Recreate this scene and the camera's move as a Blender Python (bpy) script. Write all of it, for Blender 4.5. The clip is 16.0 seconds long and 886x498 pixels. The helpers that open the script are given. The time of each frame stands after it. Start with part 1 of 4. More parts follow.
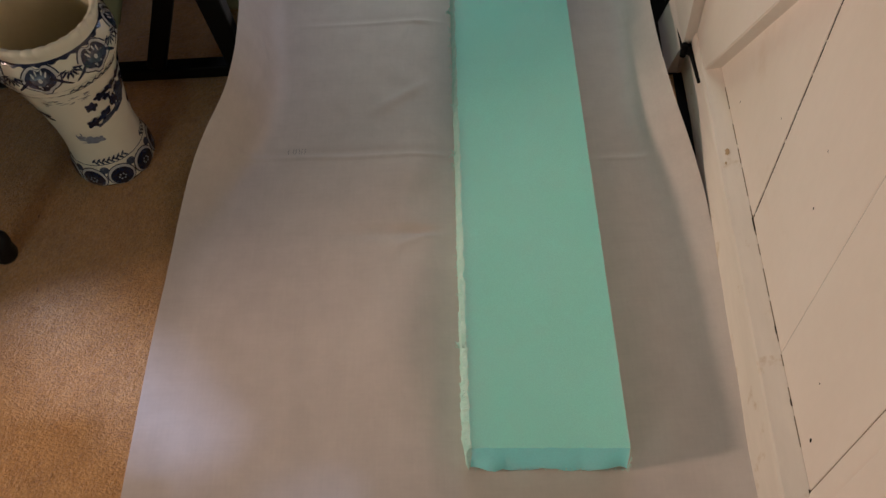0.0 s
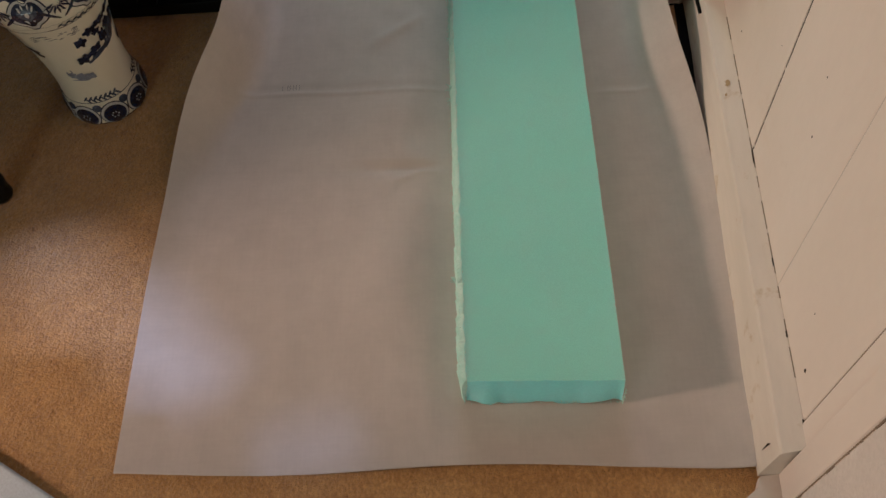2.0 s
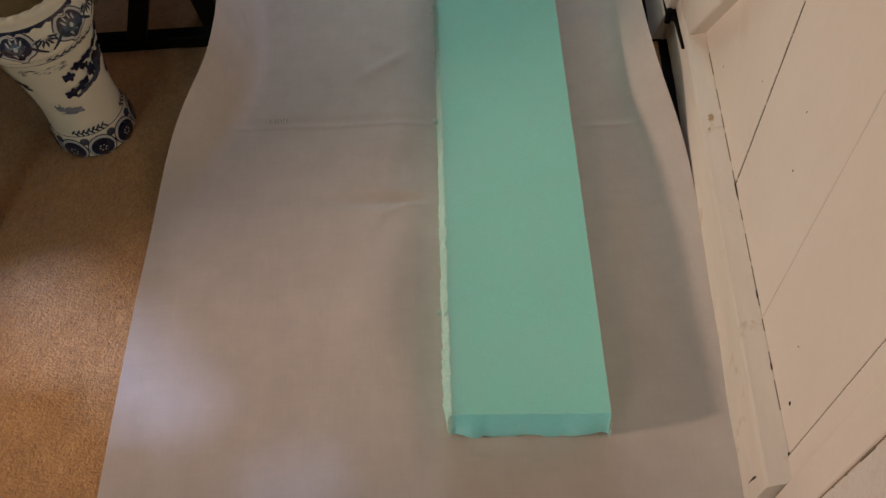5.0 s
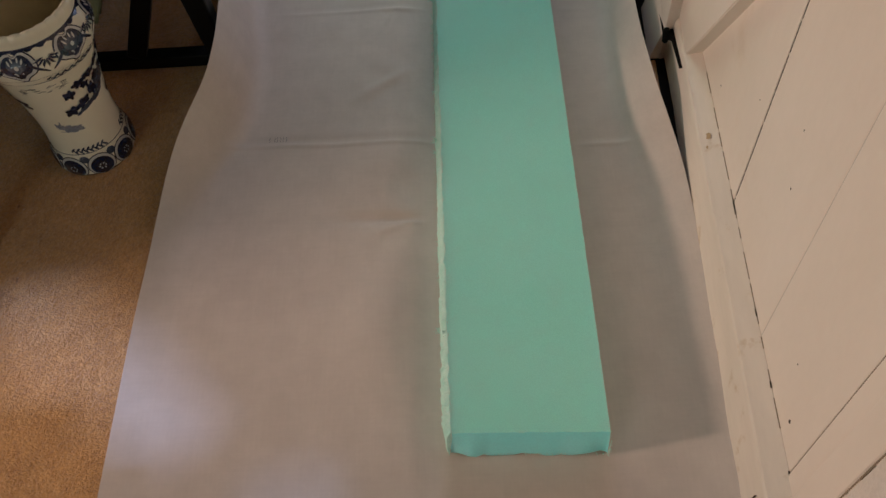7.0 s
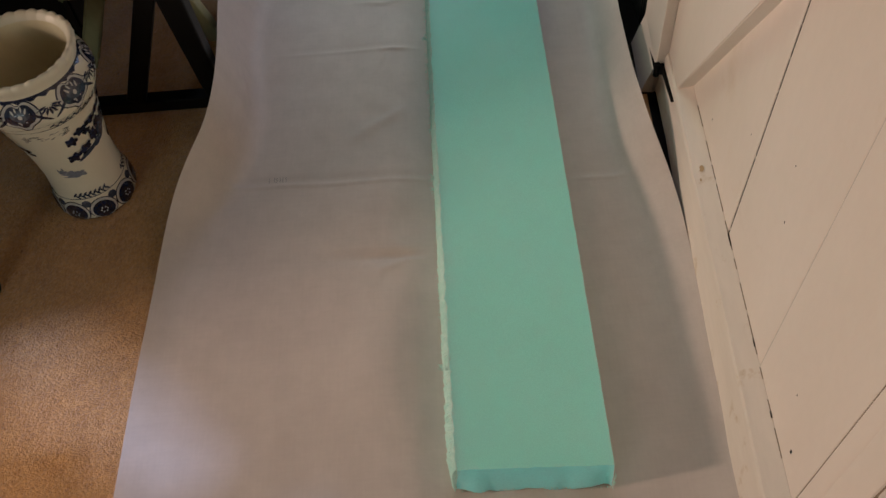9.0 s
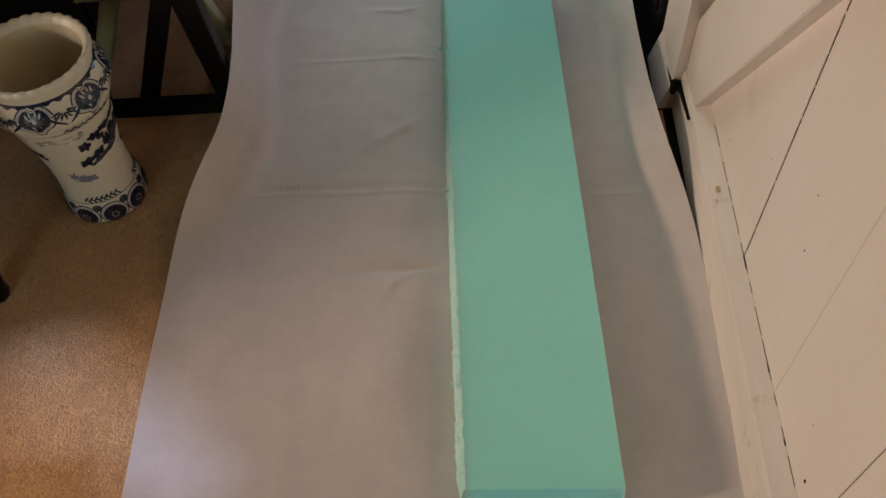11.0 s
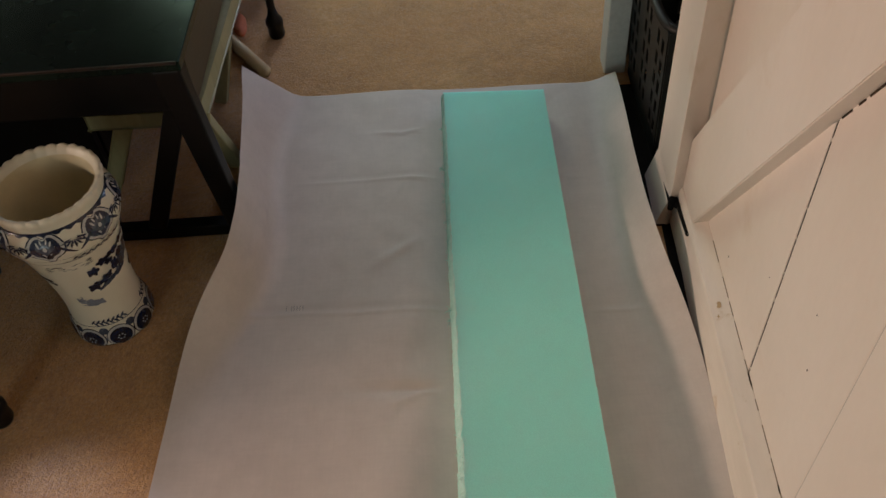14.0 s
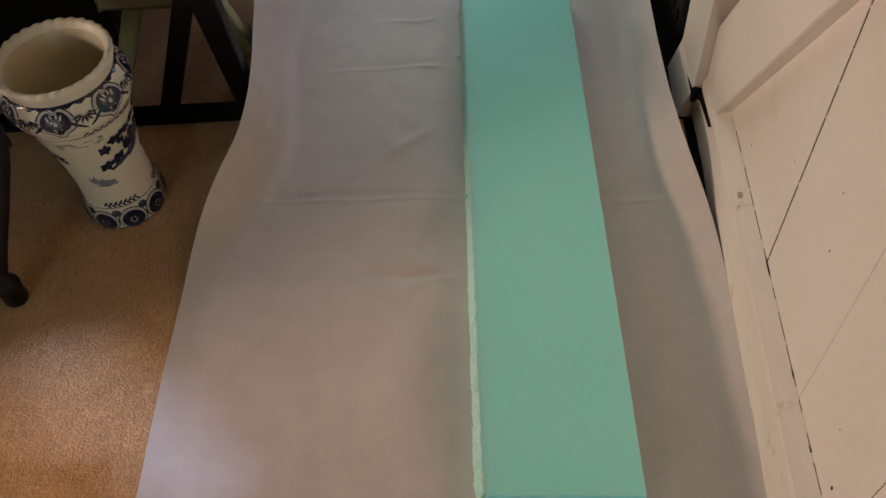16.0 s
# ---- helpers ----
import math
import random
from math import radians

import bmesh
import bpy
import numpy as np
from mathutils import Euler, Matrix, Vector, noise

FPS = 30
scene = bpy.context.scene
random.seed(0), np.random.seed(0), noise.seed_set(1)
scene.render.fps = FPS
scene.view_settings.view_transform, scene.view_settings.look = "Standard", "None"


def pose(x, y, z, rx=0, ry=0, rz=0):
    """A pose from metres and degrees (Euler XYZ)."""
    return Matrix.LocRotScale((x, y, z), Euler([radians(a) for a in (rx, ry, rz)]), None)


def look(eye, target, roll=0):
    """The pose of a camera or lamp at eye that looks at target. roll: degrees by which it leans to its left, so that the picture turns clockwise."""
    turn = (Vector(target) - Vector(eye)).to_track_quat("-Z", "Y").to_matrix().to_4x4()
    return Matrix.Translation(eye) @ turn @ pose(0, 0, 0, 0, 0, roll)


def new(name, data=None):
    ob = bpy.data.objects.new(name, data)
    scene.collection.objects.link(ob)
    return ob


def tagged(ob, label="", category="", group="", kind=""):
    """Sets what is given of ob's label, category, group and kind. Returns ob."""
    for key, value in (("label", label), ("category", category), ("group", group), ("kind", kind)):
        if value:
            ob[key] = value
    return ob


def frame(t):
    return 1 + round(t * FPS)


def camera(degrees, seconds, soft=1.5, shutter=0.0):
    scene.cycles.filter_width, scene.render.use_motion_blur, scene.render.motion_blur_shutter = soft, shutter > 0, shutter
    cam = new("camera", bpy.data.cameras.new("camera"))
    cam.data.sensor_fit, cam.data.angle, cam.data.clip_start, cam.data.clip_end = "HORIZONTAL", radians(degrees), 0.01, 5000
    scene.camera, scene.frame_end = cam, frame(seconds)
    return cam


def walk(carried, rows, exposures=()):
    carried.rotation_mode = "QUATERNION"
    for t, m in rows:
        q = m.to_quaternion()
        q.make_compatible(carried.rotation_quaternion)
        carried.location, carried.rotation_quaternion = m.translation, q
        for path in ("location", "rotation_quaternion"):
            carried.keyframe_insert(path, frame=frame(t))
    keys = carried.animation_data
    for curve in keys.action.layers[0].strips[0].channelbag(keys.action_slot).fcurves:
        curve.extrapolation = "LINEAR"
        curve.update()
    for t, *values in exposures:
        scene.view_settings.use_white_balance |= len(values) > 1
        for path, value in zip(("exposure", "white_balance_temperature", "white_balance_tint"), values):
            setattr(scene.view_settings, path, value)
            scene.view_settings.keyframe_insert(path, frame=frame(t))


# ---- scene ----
cam = camera(54.0, 16.0)
PATH = [
    (0, (0.049, 0.114, 1.024), (-0.022, 1.227, -0.637), -5.6),
    (0.5, (0.058, 0.112, 1.009), (-0.03, 1.176, -0.681), -7.3),
    (1, (0.066, 0.103, 1.003), (-0.044, 1.115, -0.718), -8.9),
    (1.5, (0.061, 0.101, 1.003), (-0.037, 1.112, -0.719), -7.7),
    (2, (0.063, 0.106, 1.009), (-0.03, 1.114, -0.716), -7.4),
    (2.5, (0.066, 0.11, 1.008), (-0.015, 1.123, -0.714), -7.0),
    (3, (0.064, 0.105, 1.005), (-0.025, 1.12, -0.716), -7.3),
    (3.5, (0.066, 0.105, 1.002), (-0.035, 1.113, -0.723), -7.9),
    (4, (0.06, 0.111, 1.022), (-0.005, 1.155, -0.682), -5.9),
    (4.2, (0.064, 0.111, 1.02), (-0.003, 1.172, -0.673), -6.1),
    (6.5, (0.071, 0.091, 1.007), (0.001, 1.171, -0.676), -5.9),
    (7, (0.069, 0.104, 1.011), (0.006, 1.211, -0.654), -5.7),
    (7.5, (0.069, 0.112, 1.015), (0.004, 1.214, -0.653), -6.4),
    (8, (0.057, 0.106, 1.031), (0.006, 1.25, -0.609), -5.3),
    (8.5, (0.066, 0.107, 1.033), (0.018, 1.264, -0.598), -6.4),
    (10.8, (0.036, 0.129, 1.038), (0.004, 1.26, -0.611), -4.1),
    (11, (0.045, 0.133, 1.042), (0.0, 1.282, -0.595), -4.7),
    (11.5, (0.05, 0.138, 1.043), (0.013, 1.331, -0.562), -4.8),
    (12, (0.048, 0.139, 1.044), (0.012, 1.349, -0.548), -5.0),
    (12.5, (0.044, 0.132, 1.049), (0.008, 1.37, -0.522), -4.9),
    (13, (0.045, 0.133, 1.068), (0.022, 1.45, -0.436), -4.7),
    (13.5, (0.05, 0.136, 1.066), (0.014, 1.483, -0.412), -5.2),
    (14, (0.052, 0.143, 1.063), (0.005, 1.479, -0.424), -5.3),
    (14.5, (0.05, 0.14, 1.066), (-0.014, 1.471, -0.425), -5.7),
    (15, (0.052, 0.135, 1.051), (-0.021, 1.45, -0.454), -5.5),
    (15.5, (0.047, 0.126, 1.042), (-0.02, 1.42, -0.481), -5.1),
    (16, (0.043, 0.115, 1.018), (-0.04, 1.313, -0.582), -5.8),
]
walk(cam, [(t, look(eye, target, roll)) for t, eye, target, roll in PATH])

# ---- world, lights, exposure ----
world = bpy.data.worlds.new("world")
scene.world = world
world.use_nodes = True
wn = world.node_tree.nodes
wl = world.node_tree.links
sky = wn.new("ShaderNodeTexSky")
sky.sky_type = 'NISHITA'
sky.sun_disc = False
sky.sun_elevation = radians(28)
sky.sun_rotation = radians(150)
wl.new(sky.outputs[0], wn["Background"].inputs[0])
wn["Background"].inputs[1].default_value = 0.08


def area_lamp(name, m, sx, sy, watts, colour):
    data = bpy.data.lights.new(name, 'AREA')
    data.shape = 'RECTANGLE'
    data.size, data.size_y, data.energy, data.color = sx, sy, watts, colour
    ob = new(name, data)
    ob.matrix_world = m
    return ob


# daylight from the far window, three added fill lights, and a warm unseen spot lamp
area_lamp("window_light_far", look((-0.70, 3.36, 1.20), (-0.35, 1.2, 0.0)), 0.66, 0.86, 10.2, (0.82, 1.0, 0.76))
# Unseen fill lights, added to cool the far carpet and brighten the near end.
area_lamp("fill_light_far_right", look((0.08, 3.36, 1.40), (0.25, 2.0, 0.0)), 0.52, 0.46, 12.5, (0.68, 0.76, 0.96))
area_lamp("fill_light_east", look((0.98, 2.30, 0.90), (0.05, 2.0, 0.0)), 0.6, 0.7, 3.0, (0.60, 0.68, 1.0))
area_lamp("fill_light_near", look((-1.15, -1.46, 0.85), (0.0, 0.6, 0.1)), 0.48, 0.56, 6.4, (0.82, 0.94, 0.88))
SUN_WAY = Vector((1.615, 0.41, -0.95))
sun = bpy.data.lights.new("sun", 'SUN')
sun.energy, sun.angle, sun.color = 3.0, radians(1.1), (0.42, 0.56, 1.0)
new("sun", sun).matrix_world = look((-2.0, 0.17, 0.95), Vector((-2.0, 0.17, 0.95)) + SUN_WAY)
# Warm spot inferred from the low warm light; the lamp itself is unseen.
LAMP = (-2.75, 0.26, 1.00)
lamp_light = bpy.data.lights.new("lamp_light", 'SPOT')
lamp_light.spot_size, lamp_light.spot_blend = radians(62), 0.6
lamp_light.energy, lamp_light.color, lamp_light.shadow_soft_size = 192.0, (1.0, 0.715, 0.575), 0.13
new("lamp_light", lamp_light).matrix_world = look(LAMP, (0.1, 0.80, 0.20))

# ---- materials ----


def material(name):
    m = bpy.data.materials.new(name)
    m.use_nodes = True
    return m, m.node_tree.nodes, m.node_tree.links, m.node_tree.nodes["Principled BSDF"]


def noise_node(n, l, scale, detail=4.0, rough=0.6, coords=None, stretch=None):
    tex = n.new("ShaderNodeTexNoise")
    tex.inputs["Scale"].default_value = scale
    tex.inputs["Detail"].default_value = detail
    tex.inputs["Roughness"].default_value = rough
    if coords is not None:
        if stretch:
            mp = n.new("ShaderNodeMapping")
            mp.inputs["Scale"].default_value = stretch
            l.new(coords, mp.inputs["Vector"])
            l.new(mp.outputs[0], tex.inputs["Vector"])
        else:
            l.new(coords, tex.inputs["Vector"])
    return tex


def ramp_node(n, l, source, stops):
    r = n.new("ShaderNodeValToRGB")
    while len(r.color_ramp.elements) < len(stops):
        r.color_ramp.elements.new(0.5)
    for e, (p, c) in zip(r.color_ramp.elements, stops):
        e.position, e.color = p, (*c, 1)
    l.new(source, r.inputs[0])
    return r


def mix_node(n, l, a, b, fac, mode='MULTIPLY'):
    x = n.new("ShaderNodeMix")
    x.data_type, x.blend_type = 'RGBA', mode
    if isinstance(fac, float):
        x.inputs[0].default_value = fac
    else:
        l.new(fac, x.inputs[0])
    for sock, v in ((x.inputs[6], a), (x.inputs[7], b)):
        if isinstance(v, tuple):
            sock.default_value = (*v, 1)
        else:
            l.new(v, sock)
    return x.outputs[2]


def surface(name, base, dark, scale, fine, rough=0.6, bump=0.2, dist=0.001, stretch=None, metal=0.0, fine_dark=0.85, spec=0.5, coat=0.0, stain=None):
    """Two scales of variation: broad blotches between two colours, and a fine grain in colour and relief."""
    m, n, l, b = material(name)
    co = n.new("ShaderNodeTexCoord").outputs["Object"]
    broad = noise_node(n, l, scale, 4, 0.6, co, stretch)
    grain = noise_node(n, l, fine, 5, 0.65, co, stretch)
    c = ramp_node(n, l, broad.outputs[0], [(0.35, dark), (0.68, base)]).outputs[0]
    g = ramp_node(n, l, grain.outputs[0], [(0.3, (fine_dark,) * 3), (0.7, (1, 1, 1))]).outputs[0]
    c = mix_node(n, l, c, g, 1.0)
    if stain:
        tint, size, from_value = stain
        patch = noise_node(n, l, size, 7, 0.68, co)
        mask = ramp_node(n, l, patch.outputs[0], [(from_value, (0, 0, 0)), (from_value + 0.12, (1, 1, 1))]).outputs[0]
        c = mix_node(n, l, c, mix_node(n, l, c, tint, 1.0), mask, 'MIX')
    l.new(c, b.inputs["Base Color"])
    rr = n.new("ShaderNodeMapRange")
    rr.inputs[3].default_value, rr.inputs[4].default_value = max(rough - 0.12, 0.02), min(rough + 0.12, 1)
    l.new(broad.outputs[0], rr.inputs[0])
    l.new(rr.outputs[0], b.inputs["Roughness"])
    b.inputs["Metallic"].default_value = metal
    b.inputs["Specular IOR Level"].default_value = spec
    b.inputs["Coat Weight"].default_value = coat
    bp = n.new("ShaderNodeBump")
    bp.inputs["Strength"].default_value, bp.inputs["Distance"].default_value = bump, dist
    l.new(grain.outputs[0], bp.inputs["Height"])
    l.new(bp.outputs[0], b.inputs["Normal"])
    return m


def carpet_material():
    m, n, l, b = material("tan cut pile carpet")
    co = n.new("ShaderNodeTexCoord").outputs["Object"]
    broad = noise_node(n, l, 5.0, 3, 0.6, co)
    mid = noise_node(n, l, 60.0, 3, 0.6, co)
    fine = noise_node(n, l, 250.0, 4, 0.72, co, (1.0, 0.8, 1.0))
    worn = noise_node(n, l, 13.0, 3, 0.6, co)
    lay = n.new("ShaderNodeMapping")
    lay.inputs["Scale"].default_value = (1.0, 0.55, 1.0)
    l.new(co, lay.inputs["Vector"])
    sway = noise_node(n, l, 70.0, 2, 0.5, co)
    bent = n.new("ShaderNodeVectorMath")
    bent.operation = 'MULTIPLY_ADD'
    l.new(sway.outputs["Color"], bent.inputs[0])
    bent.inputs[1].default_value = (0.004, 0.004, 0.0)
    l.new(lay.outputs[0], bent.inputs[2])
    cells = n.new("ShaderNodeTexVoronoi")
    cells.inputs["Scale"].default_value = 300.0
    l.new(bent.outputs[0], cells.inputs["Vector"])
    tip = n.new("ShaderNodeMapRange")
    tip.inputs[1].default_value, tip.inputs[2].default_value = 0.95, 0.15
    l.new(cells.outputs["Distance"], tip.inputs[0])
    tone = n.new("ShaderNodeSeparateColor")
    l.new(cells.outputs["Color"], tone.inputs[0])
    gap = noise_node(n, l, 130.0, 3, 0.7, co, (1.0, 0.45, 1.0))
    c = ramp_node(n, l, broad.outputs[0], [(0.3, (0.74, 0.405, 0.148)), (0.7, (0.84, 0.49, 0.195))]).outputs[0]
    c = mix_node(n, l, c, ramp_node(n, l, mid.outputs[0], [(0.3, (0.90, 0.88, 0.85)), (0.7, (1, 1, 1))]).outputs[0], 1.0)
    # Colour darkens between tufts and in gaps, standing in for their shade.
    c = mix_node(n, l, c, ramp_node(n, l, tip.outputs[0], [(0.0, (0.88, 0.84, 0.80)), (0.5, (1, 1, 1))]).outputs[0], 1.0)
    c = mix_node(n, l, c, ramp_node(n, l, tone.outputs[0], [(0.0, (0.86, 0.83, 0.80)), (0.8, (1, 1, 1))]).outputs[0], 1.0)
    c = mix_node(n, l, c, ramp_node(n, l, fine.outputs[0], [(0.30, (0.70, 0.63, 0.56)), (0.62, (1, 1, 1))]).outputs[0], 1.0)
    c = mix_node(n, l, c, ramp_node(n, l, gap.outputs[0], [(0.25, (0.36, 0.27, 0.19)), (0.35, (1, 1, 1))]).outputs[0], 1.0)
    c = mix_node(n, l, c, ramp_node(n, l, worn.outputs[0], [(0.36, (0.86, 0.85, 0.84)), (0.62, (1, 1, 1))]).outputs[0], 1.0)
    l.new(c, b.inputs["Base Color"])
    b.inputs["Roughness"].default_value = 0.95
    b.inputs["Specular IOR Level"].default_value = 0.1
    b.inputs["Sheen Weight"].default_value = 0.6
    b.inputs["Sheen Roughness"].default_value = 0.5
    bp = n.new("ShaderNodeBump")
    bp.inputs["Strength"].default_value, bp.inputs["Distance"].default_value = 1.0, 0.0036
    tuft = noise_node(n, l, 260.0, 4, 0.70, co)
    l.new(tuft.outputs[0], bp.inputs["Height"])
    l.new(bp.outputs[0], b.inputs["Normal"])
    return m


def sheet_material():
    m, n, l, b = material("grey lining sheet")
    co = n.new("ShaderNodeTexCoord").outputs["Object"]
    broad = noise_node(n, l, 3.0, 3, 0.55, co)
    weave_x = noise_node(n, l, 300.0, 2, 0.6, co, (1.0, 0.06, 1.0))
    weave_y = noise_node(n, l, 300.0, 2, 0.6, co, (0.06, 1.0, 1.0))
    c = ramp_node(n, l, broad.outputs[0], [(0.3, (0.605, 0.53, 0.48)), (0.7, (0.665, 0.59, 0.53))]).outputs[0]
    add = n.new("ShaderNodeMath")
    l.new(weave_x.outputs[0], add.inputs[0])
    l.new(weave_y.outputs[0], add.inputs[1])
    half = n.new("ShaderNodeMath")
    half.operation = 'MULTIPLY'
    half.inputs[1].default_value = 0.5
    l.new(add.outputs[0], half.inputs[0])
    g = ramp_node(n, l, half.outputs[0], [(0.35, (0.955, 0.955, 0.955)), (0.65, (1, 1, 1))]).outputs[0]
    blot = noise_node(n, l, 26.0, 5, 0.7, co)
    c = mix_node(n, l, c, ramp_node(n, l, blot.outputs[0], [(0.3, (0.905, 0.905, 0.90)), (0.7, (1, 1, 1))]).outputs[0], 1.0)
    l.new(mix_node(n, l, c, g, 1.0), b.inputs["Base Color"])
    b.inputs["Roughness"].default_value = 0.62
    b.inputs["Specular IOR Level"].default_value = 0.35
    wr = noise_node(n, l, 14.0, 4, 0.5, co)
    bp = n.new("ShaderNodeBump")
    bp.inputs["Strength"].default_value, bp.inputs["Distance"].default_value = 0.30, 0.004
    l.new(wr.outputs[0], bp.inputs["Height"])
    bf = n.new("ShaderNodeBump")
    bf.inputs["Strength"].default_value, bf.inputs["Distance"].default_value = 0.10, 0.0005
    l.new(half.outputs[0], bf.inputs["Height"])
    l.new(bp.outputs[0], bf.inputs["Normal"])
    l.new(bf.outputs[0], b.inputs["Normal"])
    return m


def foam_material():
    m, n, l, b = material("mint foam")
    co = n.new("ShaderNodeTexCoord").outputs["Object"]
    broad = noise_node(n, l, 6.0, 3, 0.5, co)
    cell = noise_node(n, l, 700.0, 2, 0.6, co)
    c = ramp_node(n, l, broad.outputs[0], [(0.3, (0.375, 0.87, 0.76)), (0.7, (0.41, 0.91, 0.80))]).outputs[0]
    g = ramp_node(n, l, cell.outputs[0], [(0.35, (0.92, 0.94, 0.93)), (0.65, (1, 1, 1))]).outputs[0]
    l.new(mix_node(n, l, c, g, 1.0), b.inputs["Base Color"])
    b.inputs["Roughness"].default_value = 0.95
    b.inputs["Specular IOR Level"].default_value = 0.15
    b.inputs["Subsurface Weight"].default_value = 0.6
    b.inputs["Subsurface Radius"].default_value = (0.008, 0.026, 0.024)
    b.inputs["Subsurface Scale"].default_value = 1.0
    bp = n.new("ShaderNodeBump")
    bp.inputs["Strength"].default_value, bp.inputs["Distance"].default_value = 0.3, 0.0008
    l.new(cell.outputs[0], bp.inputs["Height"])
    l.new(bp.outputs[0], b.inputs["Normal"])
    return m


def plain(name, colour, rough=0.5, metal=0.0, spec=0.5):
    return surface(name, colour, tuple(c * 0.85 for c in colour), 18, 220, rough, 0.12, 0.0005, None, metal, 0.92, spec)


CARPET = carpet_material()
SHEET = sheet_material()
FOAM = foam_material()
# Sawn end coloured bluer and brighter in place of cool light on it.
FOAM_END_COOL = surface("cut foam face tinted for cool light", (0.36, 0.93, 0.93), (0.32, 0.88, 0.89), 12, 350, 0.95, 0.3, 0.001, None, 0, 0.93, 0.1)
cut = FOAM_END_COOL.node_tree.nodes["Principled BSDF"].inputs
cut["Subsurface Weight"].default_value, cut["Subsurface Scale"].default_value = 0.6, 1.0
cut["Subsurface Radius"].default_value = (0.008, 0.026, 0.026)
FLUFF = surface("torn foam fluff", (0.58, 0.82, 0.73), (0.44, 0.76, 0.66), 70, 420, 0.95, 0.8, 0.0018, None, 0, 0.9, 0.1)
PAINT = surface("cream white door paint", (0.78, 0.69, 0.62), (0.72, 0.63, 0.55), 3.5, 90, 0.45, 0.16, 0.0012, (1, 1, 0.5), 0, 0.97, 0.5, 0.0, ((0.94, 0.91, 0.87), 9, 0.60))
PAINT_RAIL = surface("cream rail paint", (0.76, 0.68, 0.60), (0.69, 0.61, 0.52), 6, 80, 0.5, 0.35, 0.0014, (1, 0.2, 1), 0, 0.93, 0.5, 0.0, ((0.80, 0.71, 0.58), 28, 0.60))
PLASTER = surface("rough white plaster", (0.75, 0.685, 0.63), (0.68, 0.615, 0.56), 4, 160, 0.8, 0.8, 0.003, None, 0, 0.88)
# Wall and ceiling tones set low to hold down bounced light.
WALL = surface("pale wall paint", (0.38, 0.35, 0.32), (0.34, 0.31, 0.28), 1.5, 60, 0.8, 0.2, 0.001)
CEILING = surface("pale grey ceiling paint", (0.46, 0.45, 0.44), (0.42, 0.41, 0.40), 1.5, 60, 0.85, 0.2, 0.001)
JAMB = surface("white gloss jamb", (0.80, 0.79, 0.77), (0.74, 0.73, 0.71), 6, 90, 0.4, 0.15, 0.0008)
JOINT_SOFT = plain("paint-filled joint", (0.64, 0.57, 0.51), 0.7)
JOINT = plain("brown painted joint", (0.26, 0.20, 0.14), 0.8)
CRACK = plain("dark brown crack", (0.055, 0.040, 0.028), 0.9, 0, 0.1)
GAP = plain("near-black joint and shade fill", (0.012, 0.010, 0.008), 0.95, 0, 0.1)
KNOT = plain("brown knot stain", (0.50, 0.36, 0.21), 0.7, 0, 0.1)
HINGE = surface("matt black iron", (0.010, 0.010, 0.010), (0.006, 0.006, 0.006), 40, 260, 0.9, 0.4, 0.0008, None, 0.0, 0.85, 0.05)
IRON = surface("black iron", (0.018, 0.017, 0.017), (0.010, 0.010, 0.010), 40, 260, 0.42, 0.4, 0.0008, None, 0.6)
PORCELAIN = surface("cream porcelain glaze", (0.80, 0.76, 0.61), (0.73, 0.68, 0.53), 9, 60, 0.36, 0.05, 0.0004, None, 0, 0.97, 0.4, 0.1)
# Inner glaze tinted yellower than the outside in place of shade.
GLAZE_IN = surface("inner glaze tinted for shade", (0.80, 0.72, 0.50), (0.70, 0.62, 0.41), 14, 80, 0.35, 0.05, 0.0004, None, 0, 0.95, 0.4, 0.1)
COBALT = surface("cobalt print", (0.018, 0.028, 0.075), (0.008, 0.012, 0.035), 60, 320, 0.25, 0.05, 0.0003, None, 0, 0.6, 0.5, 0.3)
INK_GREY = surface("pale blue print", (0.10, 0.12, 0.16), (0.035, 0.045, 0.08), 90, 320, 0.25, 0.05, 0.0003, None, 0, 0.55, 0.5, 0.3)
INK_LIGHT = surface("light blue print", (0.36, 0.38, 0.42), (0.20, 0.23, 0.30), 90, 320, 0.25, 0.05, 0.0003, None, 0, 0.6, 0.5, 0.3)
DARK_WOOD = surface("dark varnished wood", (0.0055, 0.004, 0.0035), (0.003, 0.0025, 0.0022), 9, 120, 0.42, 0.25, 0.0008, (1, 0.15, 1), 0, 0.7, 0.2)
TABLE_TOP = surface("worn dark table top", (0.008, 0.011, 0.009), (0.006, 0.008, 0.007), 4, 260, 0.27, 0.12, 0.0004, None, 0, 0.6, 0.24)
# Teal tint puts the green of the reflected window into the gloss.
TABLE_TOP.node_tree.nodes["Principled BSDF"].inputs["Specular Tint"].default_value = (0.30, 1.0, 0.78, 1)
WORN = surface("worn reddish wood", (0.040, 0.022, 0.016), (0.008, 0.006, 0.005), 14, 120, 0.45, 0.2, 0.0006, (1, 0.3, 1), 0, 0.7, 0.3)
# Side apron's wood lightened to olive brown in place of reflected light.
SIDE_WOOD_LIT = surface("side wood, olive for reflected light", (0.085, 0.068, 0.040), (0.050, 0.040, 0.024), 9, 110, 0.5, 0.25, 0.0008, (1, 0.15, 1), 0, 0.8, 0.3)
INK_PALE = surface("pale glaze left white", (0.62, 0.60, 0.55), (0.52, 0.52, 0.50), 40, 200, 0.25, 0.05, 0.0003, None, 0, 0.9, 0.5, 0.3)
ROD_WOOD = surface("pale rod wood", (0.62, 0.52, 0.33), (0.52, 0.42, 0.25), 10, 120, 0.5, 0.2, 0.0006, (1, 1, 0.2), 0, 0.88)
